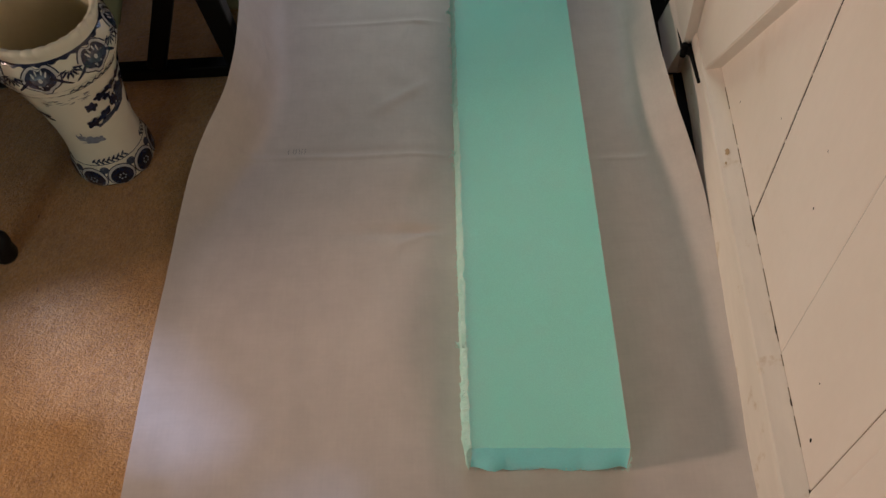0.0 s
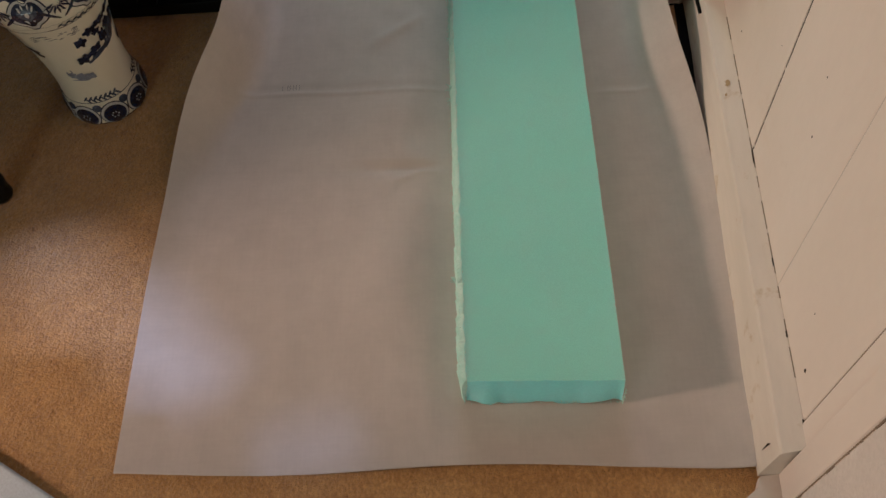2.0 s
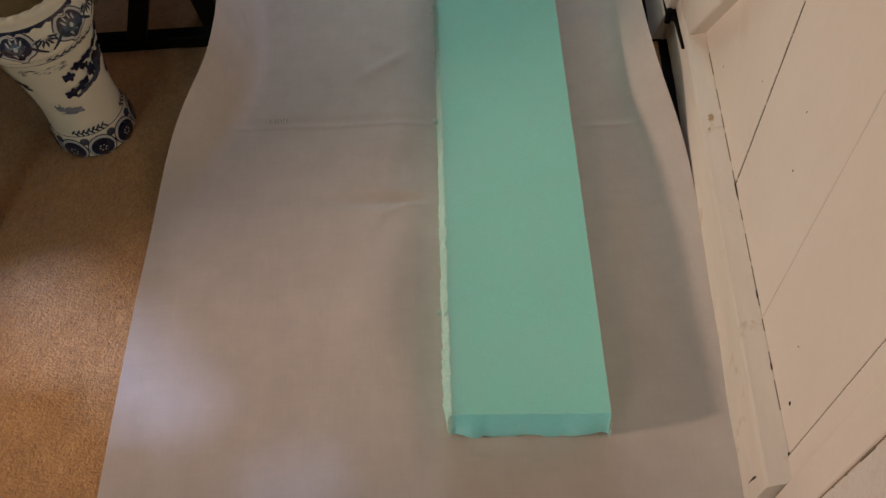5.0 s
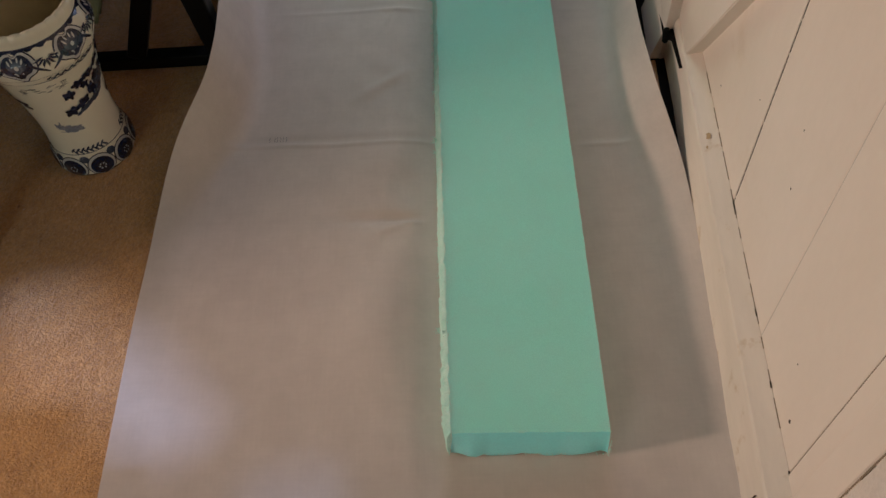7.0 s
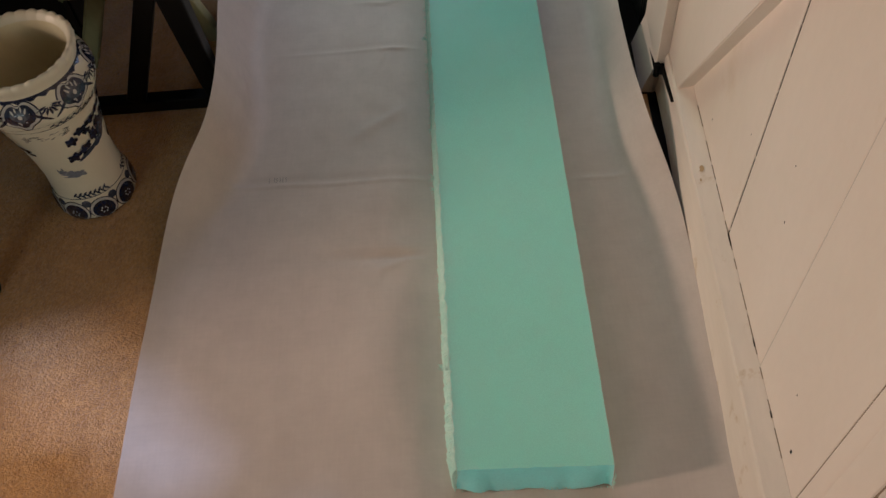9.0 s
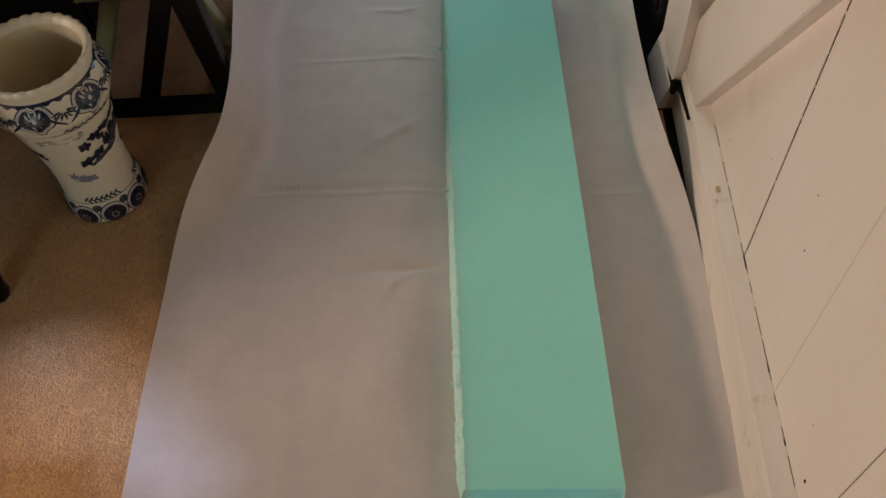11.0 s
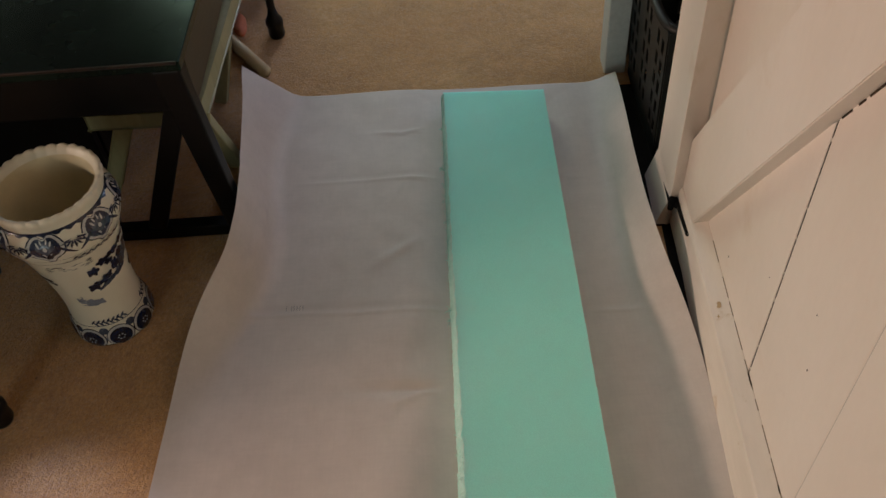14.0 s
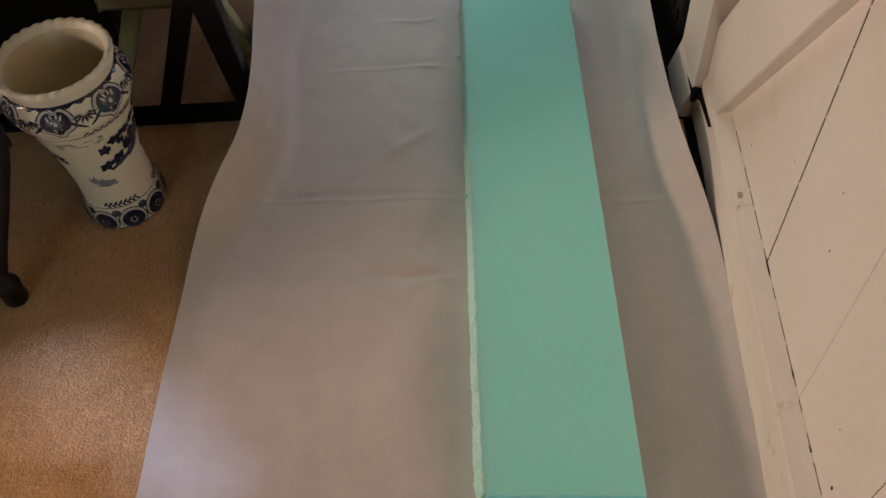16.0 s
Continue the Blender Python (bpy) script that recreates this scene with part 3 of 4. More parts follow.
def build_posts():
    rng = random.Random(21)
    p = thing("door_post", "cream painted hinge post of the plank door", "door frame", DOOR_AT, kind="structure")
    part("post", prism([(-0.016, 0.710), (-0.016, 0.832), (0.12, 0.832), (0.12, 0.7260), (PLANK_X - 0.001, 0.7260)], -0.004, TOP), PAINT, p)
    foot = prism([(-0.034, 0.712), (-0.034, 0.831), (-0.0155, 0.831), (-0.0155, 0.712)], -0.004, 0.062)
    for v in foot.verts:
        if v.co.z > 0.03 and v.co.x < -0.02:
            v.co.x = -0.0162
    part("post_foot", foot, PAINT, p)
    q = thing("door_jamb", "cream painted latch post at the plank door's edge", "door frame", DOOR_AT, kind="structure")
    part("post", box(PLANK_X - 0.002, 0.12, -0.0715, -0.0012, -0.004, TOP, 0.0025), PAINT, q)
    part("stop_bead", box(0.012, PLANK_X - 0.0021, -0.0715, -0.0335, 0.0125, TOP, 0.003, 3), PAINT, q)
    part("joint", box(0.0134, 0.10, -0.0735, -0.0718, -0.004, TOP, 0), JOINT, q, "brown broken joint beside the plaster")
    for k in range(26):
        z = 0.02 + 0.05 * k + rng.uniform(-0.015, 0.015)
        part("filler", box(0.0136, 0.03, -0.0745, -0.0708, z, z + rng.uniform(0.024, 0.047), 0.0008, 1), PAINT, q, "old filler in the joint")
    part("plinth", prism([(0.013, -0.0345), (-0.008, -0.0365), (-0.013, -0.050), (-0.040, -0.072), (-0.040, -0.30), (0.10, -0.30), (0.10, -0.0345)], -0.004, 0.012), PAINT, q, "low painted plinth at the floor")
    w = thing("wall_east_near", "rough white plastered wall beside the door", "wall", DOOR_AT, kind="structure")
    part("plaster", box(0.013, 0.12, -2.0, -0.0740, -0.01, TOP, 0.002), PLASTER, w)
    h = thing("wall_over_door", "rough white plastered wall above the door", "wall", DOOR_AT, kind="structure")
    part("plaster", box(PLANK_X, 0.12, 0.002, 0.7255, 1.94, TOP, 0.002), PLASTER, h)


build_posts()

# white jamb of the far opening
jamb = thing("door_frame", "white gloss painted jamb standing on the carpet", "door frame", kind="structure")
part("jamb_face", box(0.351, 0.392, 1.534, 1.59, -0.004, TOP, 0.003), JAMB, jamb)

# ---- the grey sheet ----


def table_value(y, rows):
    """The table's value at y, rounded off over a hand's width."""
    at = y + np.linspace(-0.07, 0.07, 15)
    weight = 1.08 - np.abs(np.linspace(-1, 1, 15))
    return float(np.average(np.interp(at, [r[0] for r in rows], [r[1] for r in rows]), weights=weight))


LEFT_FLAT = [(0.40, -0.391), (0.65, -0.389), (0.90, -0.377), (1.55, -0.376)]
RIGHT_FLAT = [(0.40, 0.359), (0.47, 0.368), (0.61, 0.377), (0.87, 0.383), (1.00, 0.376), (1.55, 0.370)]
LEFT_HINGE = [(0.40, 0.345), (0.80, 0.340), (0.90, 0.315), (1.00, 0.270), (1.10, 0.255), (1.20, 0.268), (1.30, 0.280), (1.39, 0.272), (1.52, 0.250)]
LEFT_ANGLE = [(0.40, 1), (0.65, 3), (0.80, 12), (0.90, 36), (1.00, 72), (1.20, 71), (1.30, 67), (1.39, 59), (1.52, 39)]
RIGHT_HINGE = [(0.40, 0.325), (0.90, 0.310), (1.00, 0.300), (1.27, 0.312), (1.52, 0.320)]
RIGHT_ANGLE = [(0.40, 14), (0.50, 8), (0.80, 13), (0.90, 18), (1.01, 42), (1.13, 52), (1.27, 50), (1.39, 38), (1.52, 25)]
BEND = 0.055
SKEW = -0.03


def bend_curve(s, hinge_s, angle):
    """Place along a strip that turns up by angle over BEND metres round hinge_s: run and rise."""
    run = rise = 0.0
    steps = 26
    ds = s / steps
    for i in range(steps):
        p = (i + 0.5) * ds
        k = min(max((p - hinge_s + BEND / 2) / BEND, 0.0), 1.0)
        a = radians(angle) * k * k * (3 - 2 * k)
        run += math.cos(a) * ds
        rise += math.sin(a) * ds
    return run, rise


def sheet_relief(x, y):
    z = 0.0
    # folded-in creases across the width
    for yc, depth, x0, x1 in ((0.967, 0.0016, -0.34, 0.36), (1.262, 0.0009, -0.25, 0.30), (1.388, 0.0005, -0.14, 0.05), (0.820, 0.0026, -0.07, 0.04)):
        inside = min(max((x - x0) / 0.06, 0), 1) * min(max((x1 - x) / 0.06, 0), 1)
        yy = yc - 0.05 * max(x, 0) + 0.0015 * math.sin(x * 23 + yc * 7)
        z += depth * inside * math.exp(-((y - yy) / 0.0034) ** 2)
        z -= depth * 0.6 * inside * math.exp(-((y - yy - 0.011) / 0.007) ** 2)
    # soft ridge beside the foam and general cockling
    ridge = -0.038 - 0.028 * math.exp(-((y - 0.885) / 0.045) ** 2) + 0.010 * math.sin(y * 17)
    wide = 0.090 if x < ridge else 0.038
    strength = 0.0080 if y < 0.95 else 0.0080 - 0.0050 * min((y - 0.95) / 0.1, 1)
    strength *= 0.65 + 0.35 * math.sin(y * 21 + 0.6) - 0.6 * math.exp(-((y - 0.826) / 0.010) ** 2)
    z += strength * math.exp(-((x - ridge) / wide) ** 2) * min(max((y - 0.44) / 0.06, 0), 1)
    z += 0.0022 * (1 + noise.noise(Vector((x * 7, y * 6, 1.7))))
    z += 0.0010 * (1 + noise.noise(Vector((x * 22, y * 19, 4.1))))
    # puckers by the foam's far left side, a slack diagonal fold, and kinks where the flap turns up
    puckers = ((-0.05, 1.095, 0.62, 0.0026, 0.045, 0.009), (-0.085, 1.065, 0.75, 0.0016, 0.030, 0.012), (-0.028, 1.262, -0.12, 0.0022, 0.022, 0.005), (-0.045, 1.240, 1.15, 0.0016, 0.022, 0.006),
               (-0.030, 1.392, 0.30, 0.0020, 0.022, 0.005), (-0.060, 1.386, -0.15, 0.0016, 0.026, 0.005), (-0.035, 0.812, 0.35, 0.0020, 0.030, 0.006), (-0.060, 0.795, 1.1, 0.0014, 0.024, 0.008),
               (-0.297, 1.165, 1.95, 0.0034, 0.030, 0.006), (-0.305, 1.105, 1.35, 0.0032, 0.040, 0.007), (-0.318, 1.040, 1.45, 0.0024, 0.036, 0.008), (-0.285, 1.200, 2.4, 0.0022, 0.020, 0.006))
    for cx, cy, ang, high, length, width in puckers:
        dx, dy = x - cx, y - cy
        a, b = dx * math.cos(ang) + dy * math.sin(ang), -dx * math.sin(ang) + dy * math.cos(ang)
        z += high * math.exp(-(a / length) ** 2 - (b / width) ** 2)
    return z


def build_sheet():
    nx, ny = 180, 420
    bm = bmesh.new()
    grid = []
    for j in range(ny + 1):
        y = 0.400 + (1.512 - 0.400) * j / ny
        lf, rf = table_value(y, LEFT_FLAT), table_value(y, RIGHT_FLAT)
        la, ra = table_value(y, LEFT_ANGLE), table_value(y, RIGHT_ANGLE)
        lh, rh = table_value(y, LEFT_HINGE), table_value(y, RIGHT_HINGE)
        row = []
        for i in range(nx + 1):
            x = lf + (rf - lf) * i / nx
            if i in (1, nx - 1):
                x = lf + 0.0004 if i == 1 else rf - 0.0004
            flat = min(1.0, max(0.0, 1 - (abs(x) - 0.20) / 0.14))
            if x < -0.15:
                run, rise = bend_curve(-x, lh, la)
                px, pz = -run, rise
            elif x > 0.24:
                run, rise = bend_curve(x, rh, ra)
                px, pz = run, rise
            else:
                px, pz = x, 0.0
            # nothing lifts below the foam
            away = max(max(0.032 - x, x - 0.225), max(0.470 - y, y - 1.45))
            under = min(max(away / 0.048, 0.0), 1.0)
            under = under * under * (3 - 2 * under)
            rel = sheet_relief(x, y) * (0.5 + 0.5 * flat) * under
            k = min(max((-x - lh + BEND / 2) / BEND, 0.0), 1.0) if x < -0.15 else 0.0
            lean = radians(la) * k
            px += rel * math.sin(lean)
            pz += 0.0035 + rel * math.cos(lean)
            edge = min(y - 0.400, 0.03) / 0.03
            yy = y + 0.004 * (1 - edge) * math.sin(x * 13 + 1.0) - 0.004 * (1 - edge) * min(max((x - 0.25) / 0.1, 0), 1)
            # the front edge lies a little askew
            yy -= 0.010 * max(0.0, 1 - (y - 0.400) / 0.22) * min(max((0.30 - x) / 0.69, 0), 1)
            row.append(bm.verts.new((px, yy + SKEW * px, pz)))
        grid.append(row)
    for j in range(ny):
        for i in range(nx):
            bm.faces.new((grid[j][i], grid[j][i + 1], grid[j + 1][i + 1], grid[j + 1][i]))
    ob = mesh_object("floor_sheet", bm, SHEET, smooth=True)
    sol = ob.modifiers.new("thickness", 'SOLIDIFY')
    sol.thickness, sol.offset = 0.0003, 1.0
    tagged(ob, "creased grey lining sheet with curled side edges, spread on the carpet", "sheet")
    return ob


sheet = build_sheet()

# faint pencil figures on the sheet, too faint to read
marks = bmesh.new()
for x0, w in ((-0.230, 0.0010), (-0.222, 0.0010), (-0.218, 0.0010), (-0.213, 0.0010), (-0.209, 0.0010), (-0.204, 0.0010)):
    for k in range(5):
        y0 = 0.975 + 0.002 * k
        q = []
        for x, y in ((x0, y0), (x0 + w, y0), (x0 + w, y0 + 0.0022), (x0, y0 + 0.0022)):
            q.append(marks.verts.new((x + 0.0006 * math.sin(k * 2 + x0 * 900), y + SKEW * x, 0.0035 + sheet_relief(x, y) + 0.0013)))
        marks.faces.new(q)
part("pencil_mark", marks, PENCIL, sheet, "faint grey pencil marks")

# ---- the foam ----


def build_foam():
    f = thing("foam_strip", "long mint green upholstery foam strip lying on the grey sheet", "foam")
    base = 0.0045
    top = 0.0545
    ny = 150
    bm = bmesh.new()

    def corner(u, v):
        return 0.035 + u * 0.184, 0.484 - 0.007 * u + v * (0.955 - 0.004 * u)

    # top face and sides: a closed loop of section points, swept along the length
    across = [0.0, 0.006, 0.02] + [k / 20 for k in range(1, 20)] + [0.98, 0.994, 1.0]
    section = [(u, 1.0) for u in across] + [(1.0, 1 - k / 8) for k in range(1, 9)]
    section += [(u, 0.0) for u in across[-2::-1]] + [(0.0, k / 8) for k in range(1, 8)]
    rings = []
    for j in range(ny + 1):
        v = j / ny
        ring = []
        for u, w in section:
            x, y = corner(u, v)
            z = base + (top - base) * w
            if w == 0.0 or u in (0.0, 1.0):
                r = 0.0022 * noise.noise(Vector((x * 60, y * 55, z * 70)))
                r += 0.0012 * noise.noise(Vector((x * 200, y * 190, z * 180)))
                if u == 0.0:
                    x += r * 1.4 + 0.0025 * (1 - w) * noise.noise(Vector((3, y * 30, 1)))
                elif u == 1.0:
                    x += r * 0.2
            z += 0.0006 * noise.noise(Vector((x * 12, y * 10, 3.3)))
            if j == 0:
                # ragged lower front edge
                y += 0.0015 * noise.noise(Vector((x * 90, 2, z * 90))) - 0.0100 * (1 - w)
                if w < 0.3:
                    z += (0.3 - w) * 0.034 * max(0, noise.noise(Vector((x * 22, 7.7, 0))) + 0.18)
                    y -= (0.3 - w) * 0.026 * noise.noise(Vector((x * 45, 1.1, 0)))
                if 1 - w < 0.02:
                    z -= 0.0012
            ring.append(bm.verts.new((x, y, z)))
        rings.append(ring)
    n = len(section)
    for p, q in zip(rings, rings[1:]):
        for i in range(n):
            bm.faces.new((p[i], p[(i + 1) % n], q[(i + 1) % n], q[i]))
    bm.faces.new(rings[-1])
    # the sawn end: a grid between the front section's edges, slightly uneven
    front = rings[0]
    last = len(across) - 1
    grid = []
    for k in range(9):
        row = []
        for i in range(last + 1):
            if k == 8:
                q = front[i]
            elif i == last:
                q = front[last + 8 - k]
            elif k == 0:
                q = front[2 * last + 8 - i]
            elif i == 0:
                q = front[2 * last + 8 + k]
            else:
                low, high = front[2 * last + 8 - i].co, front[i].co
                q = bm.verts.new(low.lerp(high, k / 8) + Vector((0, 0.0011 * noise.noise(Vector((low.x * 110, 4, k * 0.9))), 0)))
            row.append(q)
        grid.append(row)
    for lower, upper in zip(grid, grid[1:]):
        for i in range(last):
            bm.faces.new((lower[i], lower[i + 1], upper[i + 1], upper[i])).material_index = 1
    bmesh.ops.recalc_face_normals(bm, faces=bm.faces[:])
    block = part("foam_block", bm, FOAM, f, "mint green foam block, its sawn end tinted for cool light", smooth=True)
    block.data.materials.append(FOAM_END_COOL)
    block.data.set_sharp_from_angle(angle=radians(38))
    # torn, fluffy left edge
    tm = bmesh.new()
    rows = []
    for j in range(901):
        v = j / 900
        x, y = corner(0, v)
        wv = 0.5 + 0.5 * noise.noise(Vector((1.3, y * 26, 0.4)))
        fine = noise.noise(Vector((6.0, y * 160, 2.0)))
        near = max(0.25, 1 - v * 0.8)
        w = 0.0052 + near * (0.0034 + 0.0028 * wv + 0.0022 * fine + 0.0020 * noise.noise(Vector((2.0, y * 420, 7.0))))
        w *= min(1.0, 0.7 + v * 25)
        lean = 0.0105 * max(0.0, 1 - v * 45) / (top - base)
        prof = ((0.0030, top - 0.0014), (0.0006, top - 0.0002), (-0.25 * w, top - 0.0016), (-0.7 * w, top - 0.006), (-w, top - 0.016), (-0.95 * w, base + 0.012), (-0.6 * w, base + 0.002))
        rows.append([tm.verts.new((x + dx + 0.0016 * noise.noise(Vector((z * 300, y * 520, 1))), y - lean * (top - z), z + 0.001 * noise.noise(Vector((z * 90, y * 120, 5))))) for dx, z in prof])
    for p, q in zip(rows, rows[1:]):
        for i in range(6):
            tm.faces.new((p[i], p[i + 1], q[i + 1], q[i]))
    tm.faces.new(rows[0][::-1])
    part("torn_edge", tm, FLUFF, f, "pale fluffy torn edge of the foam")
    # loose tufts
    rng = random.Random(11)
    tuft = bmesh.new()
    spots = [(0.0, 0.616), (0.0, 0.929), (0.0, 0.932), (0.0, 1.25), (0.0, 0.55), (0.0, 0.50), (0.0, 1.12)]
    spots += [(0.0, rng.uniform(0.49, 1.35)) for _ in range(170)]
    for k, (_, y) in enumerate(spots):
        x = 0.029 - rng.random() * 0.004
        z = rng.uniform(0.022, 0.054)
        size = 0.011 if k < 4 else rng.uniform(0.002, 0.0055)
        for _ in range(8 if k < 4 else 3):
            d = Vector((-rng.random(), rng.uniform(-0.7, 0.7), rng.uniform(-0.3, 0.6))).normalized()
            s = Vector((0, 1, 0.3)).cross(d).normalized() * size * 0.09
            a = Vector((x, y + rng.uniform(-0.002, 0.002), z))
            b = a + d * size * 0.6 + Vector((0, 0, size * 0.2))
            c = a + d * size
            q = [tuft.verts.new(p) for p in (a - s, a + s, b + s * 0.8, b - s * 0.8)]
            tuft.faces.new(q)
            e = tuft.verts.new(c - Vector((0, 0, size * 0.2)))
            tuft.faces.new((q[3], q[2], e))
    # frayed lower edge and corner of the sawn end
    for k in range(90):
        u = rng.random() if k < 55 else 1.0
        x, y = corner(u, 0)
        a = Vector((x, y - 0.009, base + (rng.uniform(0.002, 0.007) if k < 55 else rng.uniform(0.0, 0.046))))
        d = Vector((rng.uniform(-0.5, 0.5) if k < 55 else rng.random(), -rng.random(), rng.uniform(-0.6, 0.1))).normalized() * rng.uniform(0.002, 0.0055)
        side = Vector((0.0004, 0, 0.0003))
        tuft.faces.new([tuft.verts.new(p) for p in (a - side, a + side, a + d)])
    part("foam_fluff", tuft, FLUFF, f, "loose pale foam shreds")["kind"] = "stuff"
    return f


build_foam()

# ---- the blue and white vase ----
VASE = [(0.0, 0.003), (0.050, 0.0), (0.056, 0.002), (0.0590, 0.008), (0.0585, 0.024), (0.0545, 0.040), (0.0520, 0.055), (0.0515, 0.075), (0.0530, 0.100),
        (0.0570, 0.130), (0.0630, 0.160), (0.0700, 0.188), (0.0785, 0.208), (0.0825, 0.222), (0.0810, 0.234), (0.0745, 0.243), (0.0700, 0.248),
        (0.0705, 0.253), (0.0740, 0.259), (0.0755, 0.264), (0.0745, 0.2690), (0.0715, 0.2700), (0.0670, 0.267), (0.0635, 0.261), (0.0625, 0.250),
        (0.0685, 0.215), (0.0640, 0.170), (0.0500, 0.110), (0.0450, 0.030), (0.0, 0.025)]


def vase_radius(z):
    rows = [(h, r) for r, h in VASE[2:19]]
    return float(np.interp(z, [a for a, _ in rows], [b for _, b in rows]))


def build_vase():
    v = thing("vase", "cream porcelain vase with cobalt blue print and a fluted rim", "vase", pose(-0.504, 1.003, -0.001) @ Matrix.Diagonal((1.048, 1.048, 1.085, 1.0)))
    seg = 272

    def flute(a, i):
        if 17 <= i <= 22:
            return 1 + (0.008, 0.018, 0.024, 0.022, 0.014, 0.006)[i - 17] * (abs(math.cos(a * 15)) - 0.6)
        return 1

    bm = lathe(VASE[:24], seg, flute)
    for q in bm.verts:
        a = math.atan2(q.co.y, q.co.x)
        if q.co.z > 0.255 and math.hypot(q.co.x, q.co.y) > 0.064:
            q.co.z += 0.0016 * abs(math.cos(a * 15))
    bmesh.ops.remove_doubles(bm, verts=bm.verts[:], dist=1e-5)
    bmesh.ops.recalc_face_normals(bm, faces=bm.faces[:])
    part("body", bm, PORCELAIN, v, smooth=True)
    inner = lathe(VASE[23:], 96)
    bmesh.ops.remove_doubles(inner, verts=inner.verts[:], dist=1e-5)
    bmesh.ops.recalc_face_normals(inner, faces=inner.faces[:])
    bmesh.ops.reverse_faces(inner, faces=inner.faces[:])
    part("interior", inner, GLAZE_IN, v, "inside of the vase, tinted olive in place of shade", True)

    def surf(a, z, lift=0.0005):
        z += 0.014 * math.sin(math.pi * min(max((z - 0.04) / 0.21, 0), 1))
        r = vase_radius(z) + lift
        return Vector((r * math.cos(a), r * math.sin(a), z))

    def ring(bm, z0, z1, lift=0.0004, edge=None):
        rows = []
        for k in range(121):
            a = 2 * math.pi * k / 120
            e = edge(a) if edge else 0
            rows.append([bm.verts.new(surf(a, z0 + (z1 - z0) * t + (e if t == 0 else 0), lift)) for t in (0, 0.5, 1)])
        for p, q in zip(rows, rows[1:]):
            for i in range(2):
                bm.faces.new((p[i], q[i], q[i + 1], p[i + 1]))

    def blob(bm, a0, z0, w, h, shape, lift=0.0007, turn=0.0, n=26):
        """A painted spot: shape(angle) gives the outline's radius 0..1; w and h in metres."""
        r0 = vase_radius(z0)
        rings = [[bm.verts.new(surf(a0, z0, lift))]]
        for t in (0.5, 1.0):
            row = []
            for k in range(n):
                q = 2 * math.pi * k / n
                s = shape(q) * t
                px, pz = math.cos(q) * w * s, math.sin(q) * h * s
                px, pz = px * math.cos(turn) - pz * math.sin(turn), px * math.sin(turn) + pz * math.cos(turn)
                row.append(bm.verts.new(surf(a0 + px / r0, z0 + pz, lift)))
            rings.append(row)
        for k in range(n):
            bm.faces.new((rings[0][0], rings[1][k], rings[1][(k + 1) % n]))
            bm.faces.new((rings[1][k], rings[2][k], rings[2][(k + 1) % n], rings[1][(k + 1) % n]))

    def heart(q):
        d = math.atan2(math.sin(q + math.pi / 2), math.cos(q + math.pi / 2))
        up = math.atan2(math.sin(q - math.pi / 2), math.cos(q - math.pi / 2))
        return 0.70 + 0.20 * abs(math.cos(q)) ** 0.7 + 0.42 * math.exp(-(d / 0.26) ** 2) - 0.22 * math.exp(-(up / 0.30) ** 2)

    rnd = lambda q: 1.0
    rag = lambda p, m: (lambda q: 0.66 + 0.34 * math.cos(q * m + p) ** 2 - 0.10 * math.cos(q * 7 + p * 2))
    rng = random.Random(5)
    face = math.atan2(-0.857, 0.558)
    N = 7
    collar = bmesh.new()
    ring(collar, 0.2440, 0.2490, 0.0004, lambda a: 0.0016 * math.sin(a * 28))
    part("collar_line", collar, COBALT, v, "dark blue line under the rim")
    # hearts and palmettes hanging below the rim
    light = bmesh.new()
    for k in range(N):
        a = face + math.pi / N + 2 * math.pi * k / N
        b = bmesh.new()
        blob(b, a, 0.2262, 0.0285, 0.0285, heart, 0.0005)
        part("heart_outline", b, COBALT, v)
        b = bmesh.new()
        blob(b, a, 0.2266, 0.0262, 0.0262, heart, 0.0008)
        part("heart_margin", b, INK_PALE, v, "pale margin of a heart")
        b = bmesh.new()
        blob(b, a, 0.2276, 0.0212, 0.0212, heart, 0.0011)
        part("heart_lappet", b, COBALT, v)
        b = bmesh.new()
        blob(b, a, 0.2295, 0.0130, 0.0120, heart, 0.0014)
        part("heart_fill", b, INK_GREY, v, "greyer blue fill of a heart")
        blob(light, a, 0.2270, 0.0026, 0.0038, rnd, 0.0018)
        for s in (-1, 1):
            blob(light, a + s * 0.10, 0.2345, 0.0012, 0.0038, rnd, 0.0016, -s * 0.4)
            blob(light, a + s * 0.045, 0.2375, 0.0010, 0.0034, rnd, 0.0016, -s * 0.2)
            b = bmesh.new()
            blob(b, a + s * 0.270, 0.2185, 0.0022, 0.0185, rnd, 0.0008, s * 0.75)
            part("scroll", b, COBALT, v)
        c = a + math.pi / N
        b = bmesh.new()
        for k2 in range(7):
            q = (k2 - 3) * 0.42
            blob(b, c + 0.0105 * math.sin(q) / 0.08, 0.2330 - 0.0105 * math.cos(q), 0.0019, 0.0078, rag(k2 * 1.3, 2), 0.0009 + 0.0001 * k2, q, 14)
        part("leaf_spray", b, COBALT, v)
    # leaf border, its lines, and the short dashes below
    lines = bmesh.new()
    ring(lines, 0.1835, 0.1846, 0.0004, lambda a: 0.0005 * math.sin(a * 7))
    ring(lines, 0.1950, 0.1955, 0.0004)
    ring(lines, 0.0425, 0.0434, 0.0004)
    ring(lines, 0.0025, 0.0060, 0.0005, lambda a: 0.0006 * math.sin(a * 9))
    for k in range(96):
        a = 2 * math.pi * k / 96
